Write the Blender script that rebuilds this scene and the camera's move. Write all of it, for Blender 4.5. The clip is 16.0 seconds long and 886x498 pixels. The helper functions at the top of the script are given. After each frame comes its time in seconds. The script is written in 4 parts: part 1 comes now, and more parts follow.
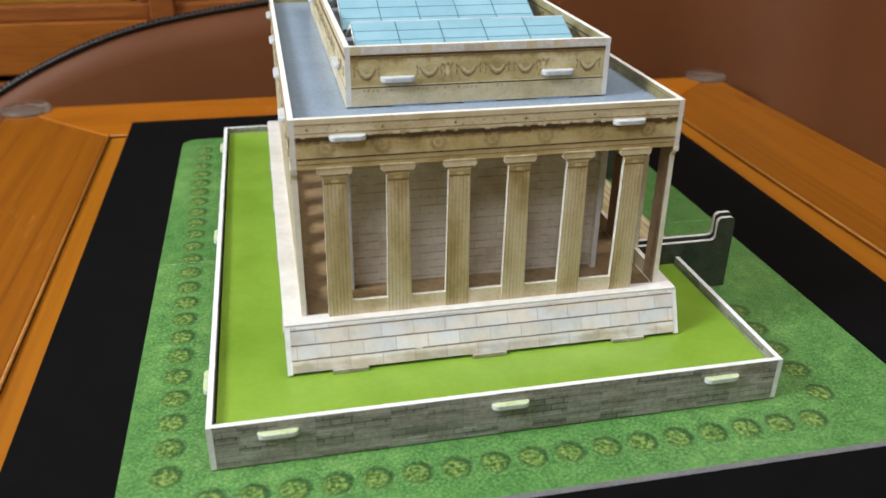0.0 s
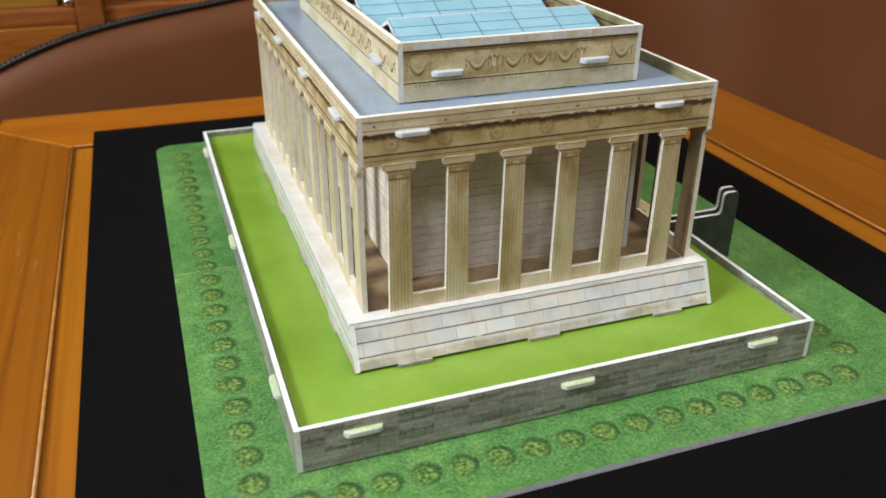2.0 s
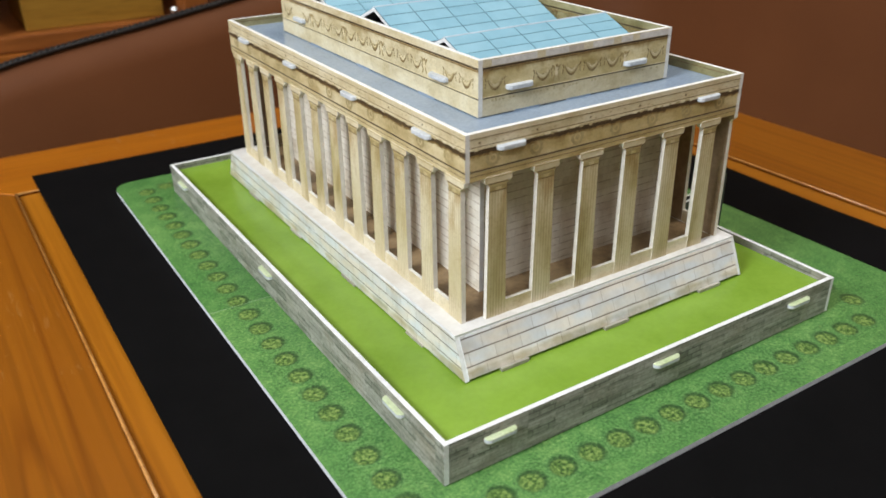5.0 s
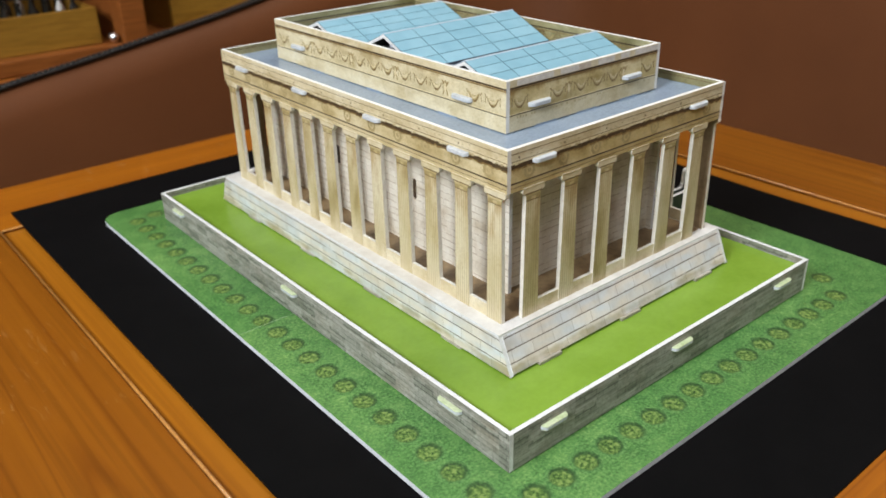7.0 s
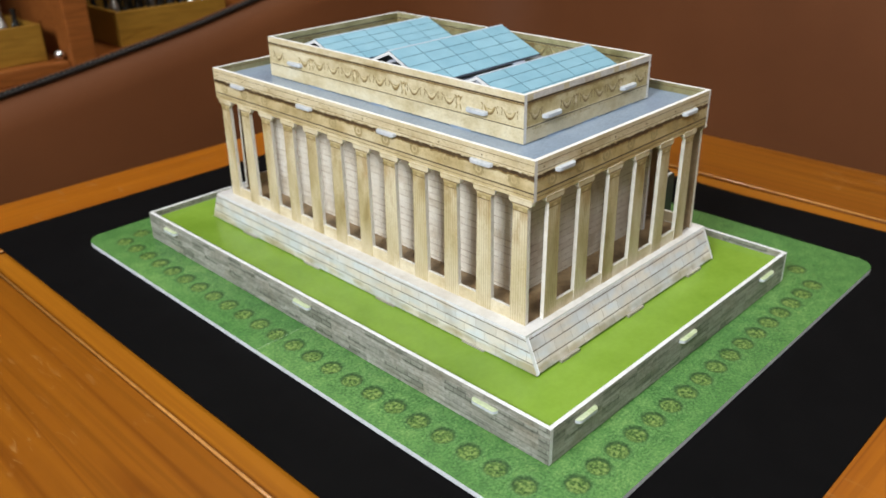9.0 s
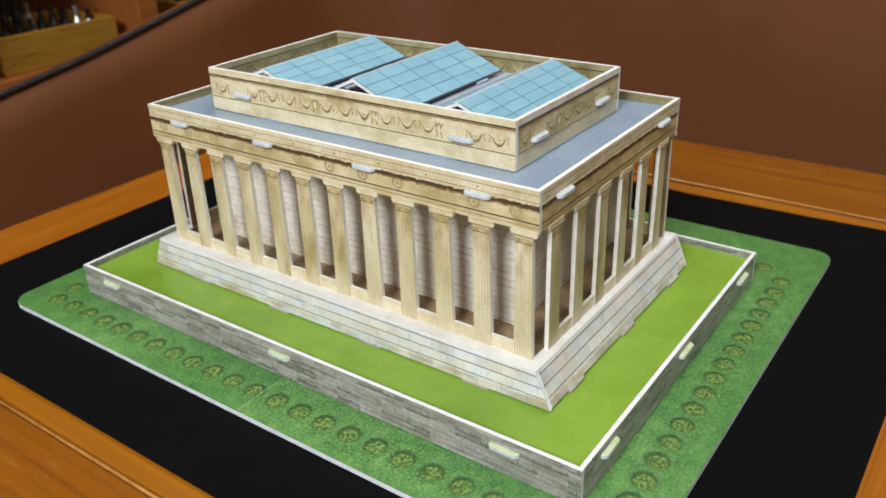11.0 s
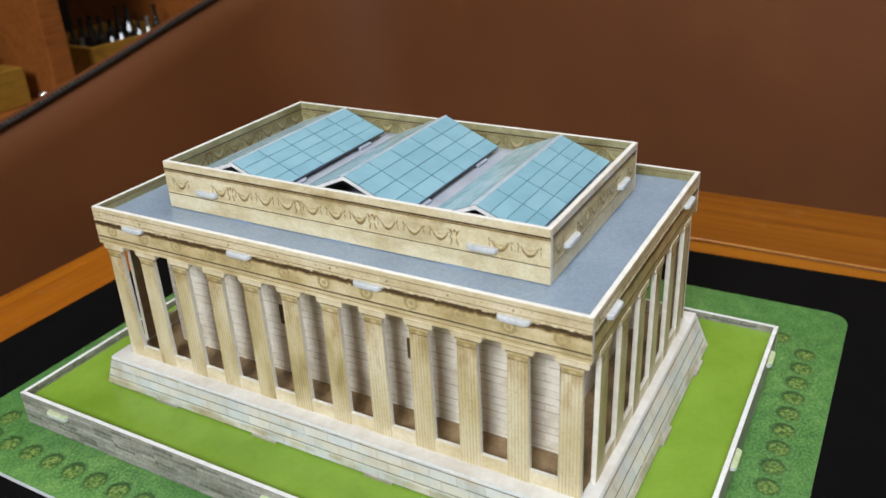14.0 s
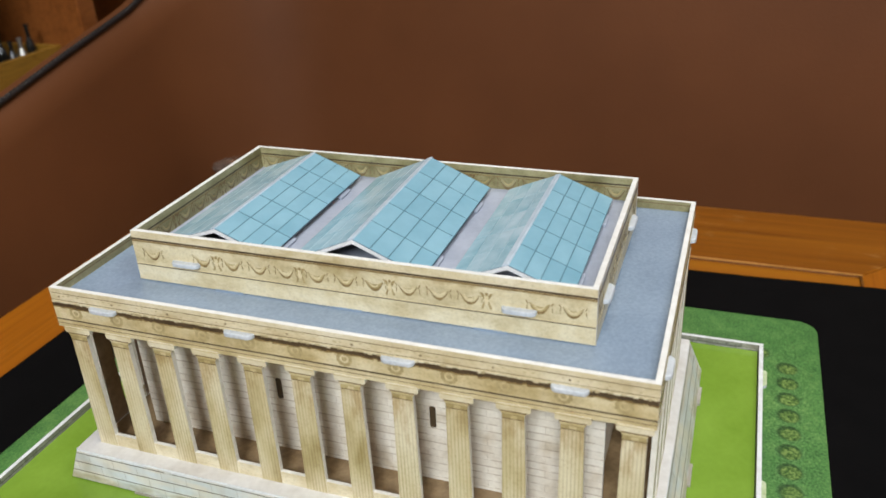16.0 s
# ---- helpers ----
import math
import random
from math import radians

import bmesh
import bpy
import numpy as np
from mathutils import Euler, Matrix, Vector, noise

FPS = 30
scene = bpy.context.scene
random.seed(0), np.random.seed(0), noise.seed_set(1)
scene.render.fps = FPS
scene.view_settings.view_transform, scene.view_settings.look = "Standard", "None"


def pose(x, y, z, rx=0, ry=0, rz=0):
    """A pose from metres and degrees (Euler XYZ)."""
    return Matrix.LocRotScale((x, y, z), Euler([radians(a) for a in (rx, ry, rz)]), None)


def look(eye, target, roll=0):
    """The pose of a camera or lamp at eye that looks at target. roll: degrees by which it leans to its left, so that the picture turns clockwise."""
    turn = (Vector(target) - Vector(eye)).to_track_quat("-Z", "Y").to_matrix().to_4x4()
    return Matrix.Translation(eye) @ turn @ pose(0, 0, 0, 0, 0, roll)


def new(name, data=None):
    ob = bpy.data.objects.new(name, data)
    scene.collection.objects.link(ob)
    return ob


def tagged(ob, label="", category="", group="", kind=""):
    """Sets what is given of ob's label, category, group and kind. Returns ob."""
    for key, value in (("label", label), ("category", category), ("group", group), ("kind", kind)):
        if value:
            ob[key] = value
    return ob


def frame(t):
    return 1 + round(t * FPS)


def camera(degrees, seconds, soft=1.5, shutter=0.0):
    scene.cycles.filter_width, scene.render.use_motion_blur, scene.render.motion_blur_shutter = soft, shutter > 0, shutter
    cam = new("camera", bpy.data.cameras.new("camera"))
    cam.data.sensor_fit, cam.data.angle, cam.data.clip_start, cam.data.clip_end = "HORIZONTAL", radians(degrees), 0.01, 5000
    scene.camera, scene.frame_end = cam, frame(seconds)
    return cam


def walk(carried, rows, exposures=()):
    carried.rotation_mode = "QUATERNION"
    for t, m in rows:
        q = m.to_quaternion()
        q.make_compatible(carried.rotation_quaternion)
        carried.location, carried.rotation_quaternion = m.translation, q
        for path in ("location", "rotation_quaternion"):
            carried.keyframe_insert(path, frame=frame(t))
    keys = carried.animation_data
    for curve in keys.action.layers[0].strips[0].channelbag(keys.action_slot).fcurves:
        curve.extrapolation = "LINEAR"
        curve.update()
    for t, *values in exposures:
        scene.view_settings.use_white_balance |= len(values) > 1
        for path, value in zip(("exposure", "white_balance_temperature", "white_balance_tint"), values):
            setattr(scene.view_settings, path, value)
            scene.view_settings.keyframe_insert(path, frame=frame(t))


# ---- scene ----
# camera: seconds, eye, target, roll
cam = camera(56.1, 16.0, soft=1.65)
cam.data.dof.use_dof, cam.data.dof.focus_distance, cam.data.dof.aperture_fstop = True, 0.34, 15.0
PATH = [
    (0, (0.0259, -0.2209, 0.1884), (0.0643, -0.0466, 0.0983), 0.8),
    (0.5, (0.0096, -0.2172, 0.1875), (0.0544, -0.0444, 0.0974), 0.8),
    (1, (-0.0032, -0.2165, 0.1876), (0.0465, -0.0452, 0.0972), 0.6),
    (1.5, (-0.0157, -0.2147, 0.1868), (0.0396, -0.0452, 0.0962), 0.5),
    (2, (-0.0283, -0.2112, 0.189), (0.0321, -0.0438, 0.0979), 0.4),
    (2.5, (-0.0392, -0.207, 0.1885), (0.0256, -0.0413, 0.0972), 0.3),
    (3, (-0.047, -0.2041, 0.1894), (0.0228, -0.0406, 0.0978), -0.1),
    (3.5, (-0.0596, -0.2004, 0.1902), (0.0171, -0.0398, 0.0988), -0.3),
    (4, (-0.0805, -0.1913, 0.1929), (0.0045, -0.035, 0.1016), -0.2),
    (4.5, (-0.0983, -0.1839, 0.1943), (-0.0078, -0.0305, 0.1033), -0.4),
    (7, (-0.167, -0.1671, 0.2075), (-0.0535, -0.0285, 0.1187), -1.3),
    (7.5, (-0.1769, -0.1644, 0.2104), (-0.0601, -0.0285, 0.1217), -1.3),
    (8, (-0.1873, -0.1621, 0.2139), (-0.0679, -0.0283, 0.1252), -1.1),
    (8.5, (-0.1985, -0.1564, 0.2147), (-0.075, -0.026, 0.1267), -0.9),
    (11, (-0.2148, -0.0986, 0.2221), (-0.0703, 0.0073, 0.1332), -2.1),
    (11.5, (-0.2095, -0.0872, 0.229), (-0.0611, 0.0132, 0.14), -2.3),
    (12, (-0.2072, -0.0754, 0.2332), (-0.0552, 0.0196, 0.1445), -2.4),
    (12.5, (-0.2076, -0.0623, 0.2369), (-0.0526, 0.0277, 0.1483), -2.4),
    (13, (-0.1971, -0.0528, 0.2374), (-0.042, 0.0372, 0.1489), -2.8),
    (13.5, (-0.1899, -0.0415, 0.2396), (-0.0348, 0.0489, 0.1513), -2.9),
    (14, (-0.1818, -0.034, 0.2397), (-0.0264, 0.0562, 0.1519), -2.9),
    (14.5, (-0.1784, -0.0235, 0.2418), (-0.022, 0.0644, 0.1535), -2.7),
    (15, (-0.1749, -0.0134, 0.242), (-0.016, 0.07, 0.1537), -2.8),
    (15.5, (-0.1736, 0.003, 0.2467), (-0.0105, 0.0769, 0.1576), -2.9),
    (16, (-0.1763, 0.0262, 0.2547), (-0.0093, 0.0886, 0.1641), -2.8),
]
EXPOSURES = [(0.0, 0.03), (3.0, -0.07), (7.0, -0.13), (11.0, -0.18), (13.0, -0.27), (16.0, -0.31)]
walk(cam, [(t, look(eye, target, roll)) for t, eye, target, roll in PATH], EXPOSURES)

# ---- world and light ----
world = bpy.data.worlds.new("room_world")
scene.world = world
world.use_nodes = True
world.node_tree.nodes["Background"].inputs[0].default_value = (0.9, 0.95, 1.0, 1)
world.node_tree.nodes["Background"].inputs[1].default_value = 0.02


def area_lamp(name, m, size, watts, colour):
    data = bpy.data.lights.new(name, "AREA")
    data.shape, data.size, data.energy, data.color = "DISK", size, watts, colour
    ob = new(name, data)
    ob.matrix_basis = m
    return ob


LAMP = (-1.75, -0.22, 1.40)
area_lamp("lamp_light", look(LAMP, (0.08, 0.13, 0.0)), 0.80, 61.5, (0.93, 0.985, 1.06))
# added fill that brightens the front faces; no lamp is known there
FRONT_FILL = (-0.40, -1.00, 1.55)
area_lamp("front_lamp_light", look(FRONT_FILL, (0.1, 0.03, 0.05)), 0.55, 9.8, (0.94, 0.985, 1.05))
# invented overhead source, fills the east side and evens the tops
area_lamp("ceiling_light_glow", look((0.72, 0.05, 1.88), (0.72, 0.06, 0.0)), 0.6, 15.5, (1.0, 0.965, 0.92))


# ---- materials ----
def nodes_of(name):
    m = bpy.data.materials.new(name)
    m.use_nodes = True
    nt = m.node_tree
    return m, nt, nt.nodes["Principled BSDF"]


def put(nt, kind, values=None, **props):
    n = nt.nodes.new(kind)
    for k, v in props.items():
        if k == "operation":
            n.operation = v
        elif k == "blend_type":
            n.blend_type = v
        elif k == "data_type":
            n.data_type = v
        elif k == "offset":
            n.offset = v
    for k, v in (values or {}).items():
        n.inputs[k].default_value = v
    return n


def coords(nt, scale=(1, 1, 1), vary=True):
    """Object coordinates in metres, shifted by the object's own random number."""
    tc = nt.nodes.new("ShaderNodeTexCoord")
    mp = nt.nodes.new("ShaderNodeMapping")
    mp.inputs["Scale"].default_value = scale
    nt.links.new(tc.outputs["Object"], mp.inputs["Vector"])
    if vary:
        info = nt.nodes.new("ShaderNodeObjectInfo")
        mul = put(nt, "ShaderNodeMath", {1: 3.7}, operation="MULTIPLY")
        nt.links.new(info.outputs["Random"], mul.inputs[0])
        nt.links.new(mul.outputs[0], mp.inputs["Location"])
    return mp.outputs["Vector"]


def noise_of(nt, vec, scale, detail=4.0, rough=0.55):
    n = put(nt, "ShaderNodeTexNoise", {"Scale": scale, "Detail": detail, "Roughness": rough})
    nt.links.new(vec, n.inputs["Vector"])
    return n.outputs["Fac"]


def ramp(nt, fac, stops):
    r = nt.nodes.new("ShaderNodeValToRGB")
    e = r.color_ramp.elements
    while len(e) < len(stops):
        e.new(0.5)
    for el, (p, c) in zip(e, stops):
        el.position, el.color = p, (*c, 1) if len(c) == 3 else c
    nt.links.new(fac, r.inputs["Fac"])
    return r.outputs["Color"]


def mixed(nt, fac, a, b, mode="MIX"):
    n = nt.nodes.new("ShaderNodeMix")
    n.data_type, n.blend_type = "RGBA", mode
    for sock, v in ((n.inputs[0], fac), (n.inputs[6], a), (n.inputs[7], b)):
        if isinstance(v, (int, float)):
            sock.default_value = v
        elif isinstance(v, tuple):
            sock.default_value = (*v, 1)
        else:
            nt.links.new(v, sock)
    return n.outputs[2]


def relief(nt, bsdf, height, strength, dist):
    b = put(nt, "ShaderNodeBump", {"Strength": strength, "Distance": dist})
    nt.links.new(height, b.inputs["Height"])
    nt.links.new(b.outputs["Normal"], bsdf.inputs["Normal"])


def mottled(name, dark, light, scale, rough=0.5, fine=900.0, bump=0.0, spec=0.5, low=0.35, high=0.65, fine_by=0.35):
    """Two-scale mottling between two colours."""
    m, nt, b = nodes_of(name)
    v = coords(nt)
    big, small = noise_of(nt, v, scale), noise_of(nt, v, fine, 3)
    c = ramp(nt, big, [(low, dark), (high, light)])
    c = mixed(nt, fine_by, c, ramp(nt, small, [(0.3, tuple(0.7 * x for x in dark)), (0.7, tuple(min(1, 1.15 * x) for x in light))]))
    nt.links.new(c, b.inputs["Base Color"])
    b.inputs["Roughness"].default_value = rough
    b.inputs["Specular IOR Level"].default_value = spec
    if bump:
        relief(nt, b, small, bump, 0.0004)
    return m


def block_print(name, cols, mortar, size, row, scale_noise, rough=0.42, patch=None, patch_at=(0.5, 0.62), width=0.03, base=0.0, stain_by=0.5, line=None, grain_by=0.3, streak=0.0, foot=None):
    """A printed ashlar wall: courses along z, blocks along x."""
    m, nt, b = nodes_of(name)
    tc = nt.nodes.new("ShaderNodeTexCoord")
    sep = nt.nodes.new("ShaderNodeSeparateXYZ")
    nt.links.new(tc.outputs["Object"], sep.inputs[0])
    comb = nt.nodes.new("ShaderNodeCombineXYZ")
    nt.links.new(sep.outputs["X"], comb.inputs["X"])
    lift = put(nt, "ShaderNodeMath", {1: base}, operation="SUBTRACT")
    nt.links.new(sep.outputs["Z"], lift.inputs[0])
    nt.links.new(lift.outputs[0], comb.inputs["Y"])
    br = put(nt, "ShaderNodeTexBrick", {"Color1": (*cols[0], 1), "Color2": (*cols[1], 1), "Mortar": (*mortar, 1), "Scale": 1.0,
                                        "Mortar Size": row * width, "Mortar Smooth": 0.25, "Bias": 0.0,
                                        "Brick Width": size, "Row Height": row}, offset=0.43)
    nt.links.new(comb.outputs[0], br.inputs["Vector"])
    v = coords(nt)
    c = br.outputs["Color"]
    if line:  # printed course lines, broken here and there: width as a share of the course, colour, how broken
        k = put(nt, "ShaderNodeMath", {1: row}, operation="DIVIDE")
        nt.links.new(lift.outputs[0], k.inputs[0])
        wob = noise_of(nt, coords(nt), 130, 2)
        off = put(nt, "ShaderNodeMath", {1: 0.10, 2: -0.05}, operation="MULTIPLY_ADD")
        nt.links.new(wob, off.inputs[0])
        add = put(nt, "ShaderNodeMath", operation="ADD")
        nt.links.new(k.outputs[0], add.inputs[0])
        nt.links.new(off.outputs[0], add.inputs[1])
        fr = put(nt, "ShaderNodeMath", operation="FRACT")
        nt.links.new(add.outputs[0], fr.inputs[0])
        hit = put(nt, "ShaderNodeMath", {1: line[0]}, operation="LESS_THAN")
        nt.links.new(fr.outputs[0], hit.inputs[0])
        gate = ramp(nt, noise_of(nt, coords(nt, (1, 1, 3)), 160, 2), [(line[2], (0, 0, 0)), (line[2] + 0.08, (1, 1, 1))])
        both = mixed(nt, 1.0, hit.outputs[0], gate, "MULTIPLY")
        c = mixed(nt, both, c, line[1])
    grain = noise_of(nt, v, 700, 3)
    c = mixed(nt, grain_by, c, ramp(nt, grain, [(0.3, tuple(0.6 * x for x in cols[0])), (0.7, tuple(min(1, 1.1 * x) for x in cols[1]))]))
    stain = noise_of(nt, v, scale_noise, 3)
    c = mixed(nt, ramp(nt, stain, [(0.5, (0, 0, 0)), (0.72, (stain_by, stain_by, stain_by))]), c, (0.50, 0.38, 0.22), "MULTIPLY")
    if streak < 0:  # long level stains
        run = noise_of(nt, coords(nt, (0.16, 0.16, 1.3)), 300, 3, 0.6)
        c = mixed(nt, ramp(nt, run, [(0.46, (0, 0, 0)), (0.66, (-streak, -streak, -streak))]), c, (0.50, 0.50, 0.44), "MULTIPLY")
    if foot:  # olive dirt printed in patches up to a level: level, strength
        low = put(nt, "ShaderNodeMapRange", {1: foot[0], 2: foot[0] + 0.0030, 3: 0.12, 4: -0.30})
        nt.links.new(sep.outputs["Z"], low.inputs[0])
        add2 = put(nt, "ShaderNodeMath", operation="ADD")
        nt.links.new(low.outputs[0], add2.inputs[0])
        nt.links.new(noise_of(nt, coords(nt, (0.5, 0.5, 1)), 110, 4, 0.6), add2.inputs[1])
        c = mixed(nt, ramp(nt, add2.outputs[0], [(0.48, (0, 0, 0)), (0.70, (foot[1], foot[1], foot[1]))]), c, (0.56, 0.50, 0.33), "MULTIPLY")
    if streak > 0:  # run-down stains and a faint cold-warm change from block to block
        run = noise_of(nt, coords(nt, (1, 1, 0.16)), 210, 3, 0.6)
        c = mixed(nt, ramp(nt, run, [(0.50, (0, 0, 0)), (0.70, (streak, streak, streak))]), c, (0.56, 0.46, 0.34), "MULTIPLY")
        tone = noise_of(nt, coords(nt, (1, 1, 3.2)), 62, 1)
        c = mixed(nt, 1.0, c, ramp(nt, tone, [(0.36, (0.89, 0.935, 1.0)), (0.62, (1.0, 0.945, 0.88))]), "MULTIPLY")
    if patch:
        v2 = coords(nt, (80, 1, 397))
        p = put(nt, "ShaderNodeTexVoronoi", {"Scale": 1.0, "Randomness": 0.0})
        nt.links.new(v2, p.inputs["Vector"])
        sepc = nt.nodes.new("ShaderNodeSeparateColor")
        nt.links.new(p.outputs["Color"], sepc.inputs[0])
        f = ramp(nt, sepc.outputs[0], [(patch_at[0], (0, 0, 0)), (patch_at[1], (0.9, 0.9, 0.9))])
        br2 = put(nt, "ShaderNodeTexBrick", {"Color1": (*patch[0], 1), "Color2": (*patch[1], 1), "Mortar": (*patch[2], 1), "Scale": 1.0,
                                             "Mortar Size": row * 0.11, "Mortar Smooth": 0.4, "Bias": 0.0, "Brick Width": size * 0.56, "Row Height": row}, offset=0.37)
        nt.links.new(comb.outputs[0], br2.inputs["Vector"])
        rough_face = ramp(nt, noise_of(nt, v, 520, 3, 0.6), [(0.35, (0.72, 0.72, 0.70)), (0.62, (1.12, 1.12, 1.12))])
        c = mixed(nt, f, c, mixed(nt, 1.0, br2.outputs["Color"], rough_face, "MULTIPLY"))
    nt.links.new(c, b.inputs["Base Color"])
    b.inputs["Roughness"].default_value = rough
    return m


def stone_print(name, dark, mid, light, rough=0.38, stain_shade=None):
    """Printed weathered stone: long stains, blotches and fine grain."""
    m, nt, b = nodes_of(name)
    v = coords(nt, (1, 1, 2.2))
    a, d, f = noise_of(nt, v, 45, 4, 0.6), noise_of(nt, coords(nt, (1.6, 1.6, 1.0)), 90, 3, 0.5), noise_of(nt, coords(nt), 1100, 3, 0.6)
    c = ramp(nt, a, [(0.32, dark), (0.48, mid), (0.66, light)])
    c = mixed(nt, 0.3, c, ramp(nt, d, [(0.30, dark), (0.50, mid), (0.66, light)]))
    if stain_shade:  # brown stain and shade painted into ragged runs below a moulding: level, reach
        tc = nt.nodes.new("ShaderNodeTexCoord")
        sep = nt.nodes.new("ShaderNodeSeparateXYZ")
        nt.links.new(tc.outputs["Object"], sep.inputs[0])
        depth = put(nt, "ShaderNodeMapRange", {1: stain_shade[0] - stain_shade[1], 2: stain_shade[0], 3: -0.30, 4: 0.16})
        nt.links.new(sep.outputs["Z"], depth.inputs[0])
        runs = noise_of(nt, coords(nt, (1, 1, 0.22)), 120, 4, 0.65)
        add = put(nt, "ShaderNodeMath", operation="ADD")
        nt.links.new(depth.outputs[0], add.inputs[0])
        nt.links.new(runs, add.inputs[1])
        c = mixed(nt, ramp(nt, add.outputs[0], [(0.50, (0, 0, 0)), (0.68, (stain_shade[2], stain_shade[2], stain_shade[2]))]), c, (0.52, 0.38, 0.19), "MULTIPLY")
    c = mixed(nt, ramp(nt, f, [(0.34, (0.27, 0.27, 0.27)), (0.52, (0, 0, 0))]), c, tuple(0.62 * x ** 0.5 for x in mid), "MULTIPLY")
    nt.links.new(c, b.inputs["Base Color"])
    b.inputs["Roughness"].default_value = rough
    return m


def flute_print():
    """Printed fluted shaft: fine stripes across x, faint course marks along z."""
    m, nt, b = nodes_of("column_print")
    tc = nt.nodes.new("ShaderNodeTexCoord")
    sep = nt.nodes.new("ShaderNodeSeparateXYZ")
    nt.links.new(tc.outputs["Object"], sep.inputs[0])
    k = put(nt, "ShaderNodeMath", {1: 2 * math.pi / 0.00128}, operation="MULTIPLY")
    nt.links.new(sep.outputs["X"], k.inputs[0])
    s = put(nt, "ShaderNodeMath", operation="SINE")
    nt.links.new(k.outputs[0], s.inputs[0])
    stripe = put(nt, "ShaderNodeMapRange", {1: -1.0, 2: 1.0})
    nt.links.new(s.outputs[0], stripe.inputs[0])
    v = coords(nt, (1, 1, 0.35))
    blot = noise_of(nt, v, 75, 3)
    base = ramp(nt, blot, [(0.28, (0.37, 0.285, 0.115)), (0.45, (0.590, 0.498, 0.280)), (0.68, (0.745, 0.672, 0.470))])
    gate = ramp(nt, noise_of(nt, coords(nt, (2, 1, 0.3)), 120, 2), [(0.35, (0.35, 0.35, 0.35)), (0.6, (1, 1, 1))])
    mask = mixed(nt, 1.0, ramp(nt, stripe.outputs[0], [(0.05, (0.46, 0.46, 0.46)), (0.50, (0, 0, 0))]), gate, "MULTIPLY")
    c = mixed(nt, mask, base, (0.47, 0.37, 0.21), "MULTIPLY")
    # brown shade under the capital painted into the shaft print, broken by noise
    depth = put(nt, "ShaderNodeMapRange", {1: 0.0600, 2: 0.0848, 3: -0.22, 4: 0.12})
    nt.links.new(sep.outputs["Z"], depth.inputs[0])
    add = put(nt, "ShaderNodeMath", operation="ADD")
    nt.links.new(depth.outputs[0], add.inputs[0])
    nt.links.new(noise_of(nt, coords(nt, (1.4, 1, 0.4)), 150, 4, 0.65), add.inputs[1])
    c = mixed(nt, ramp(nt, add.outputs[0], [(0.48, (0, 0, 0)), (0.68, (0.7, 0.7, 0.7))]), c, (0.60, 0.45, 0.26), "MULTIPLY")
    speck = noise_of(nt, coords(nt), 900, 3, 0.6)
    c = mixed(nt, ramp(nt, speck, [(0.34, (0.3, 0.3, 0.3)), (0.48, (0, 0, 0))]), c, (0.62, 0.52, 0.36), "MULTIPLY")
    nt.links.new(c, b.inputs["Base Color"])
    b.inputs["Roughness"].default_value = 0.4
    return m


def grass_print():
    m, nt, b = nodes_of("printed_grass")
    v = coords(nt)
    a, f = noise_of(nt, v, 105, 6, 0.75), noise_of(nt, v, 860, 4, 0.7)
    c = ramp(nt, a, [(0.32, (0.036, 0.118, 0.036)), (0.5, (0.088, 0.228, 0.062)), (0.66, (0.185, 0.350, 0.105))])
    c2 = ramp(nt, f, [(0.34, (0.020, 0.070, 0.017)), (0.50, (0.092, 0.245, 0.060)), (0.66, (0.27, 0.45, 0.15))])
    c = mixed(nt, 0.50, c, c2)
    w = noise_of(nt, v, 14, 3)
    c = mixed(nt, 1.0, c, ramp(nt, w, [(0.34, (0.76, 0.86, 0.78)), (0.66, (1.12, 1.07, 1.02))]), "MULTIPLY")
    nt.links.new(c, b.inputs["Base Color"])
    b.inputs["Roughness"].default_value = 0.36
    return m


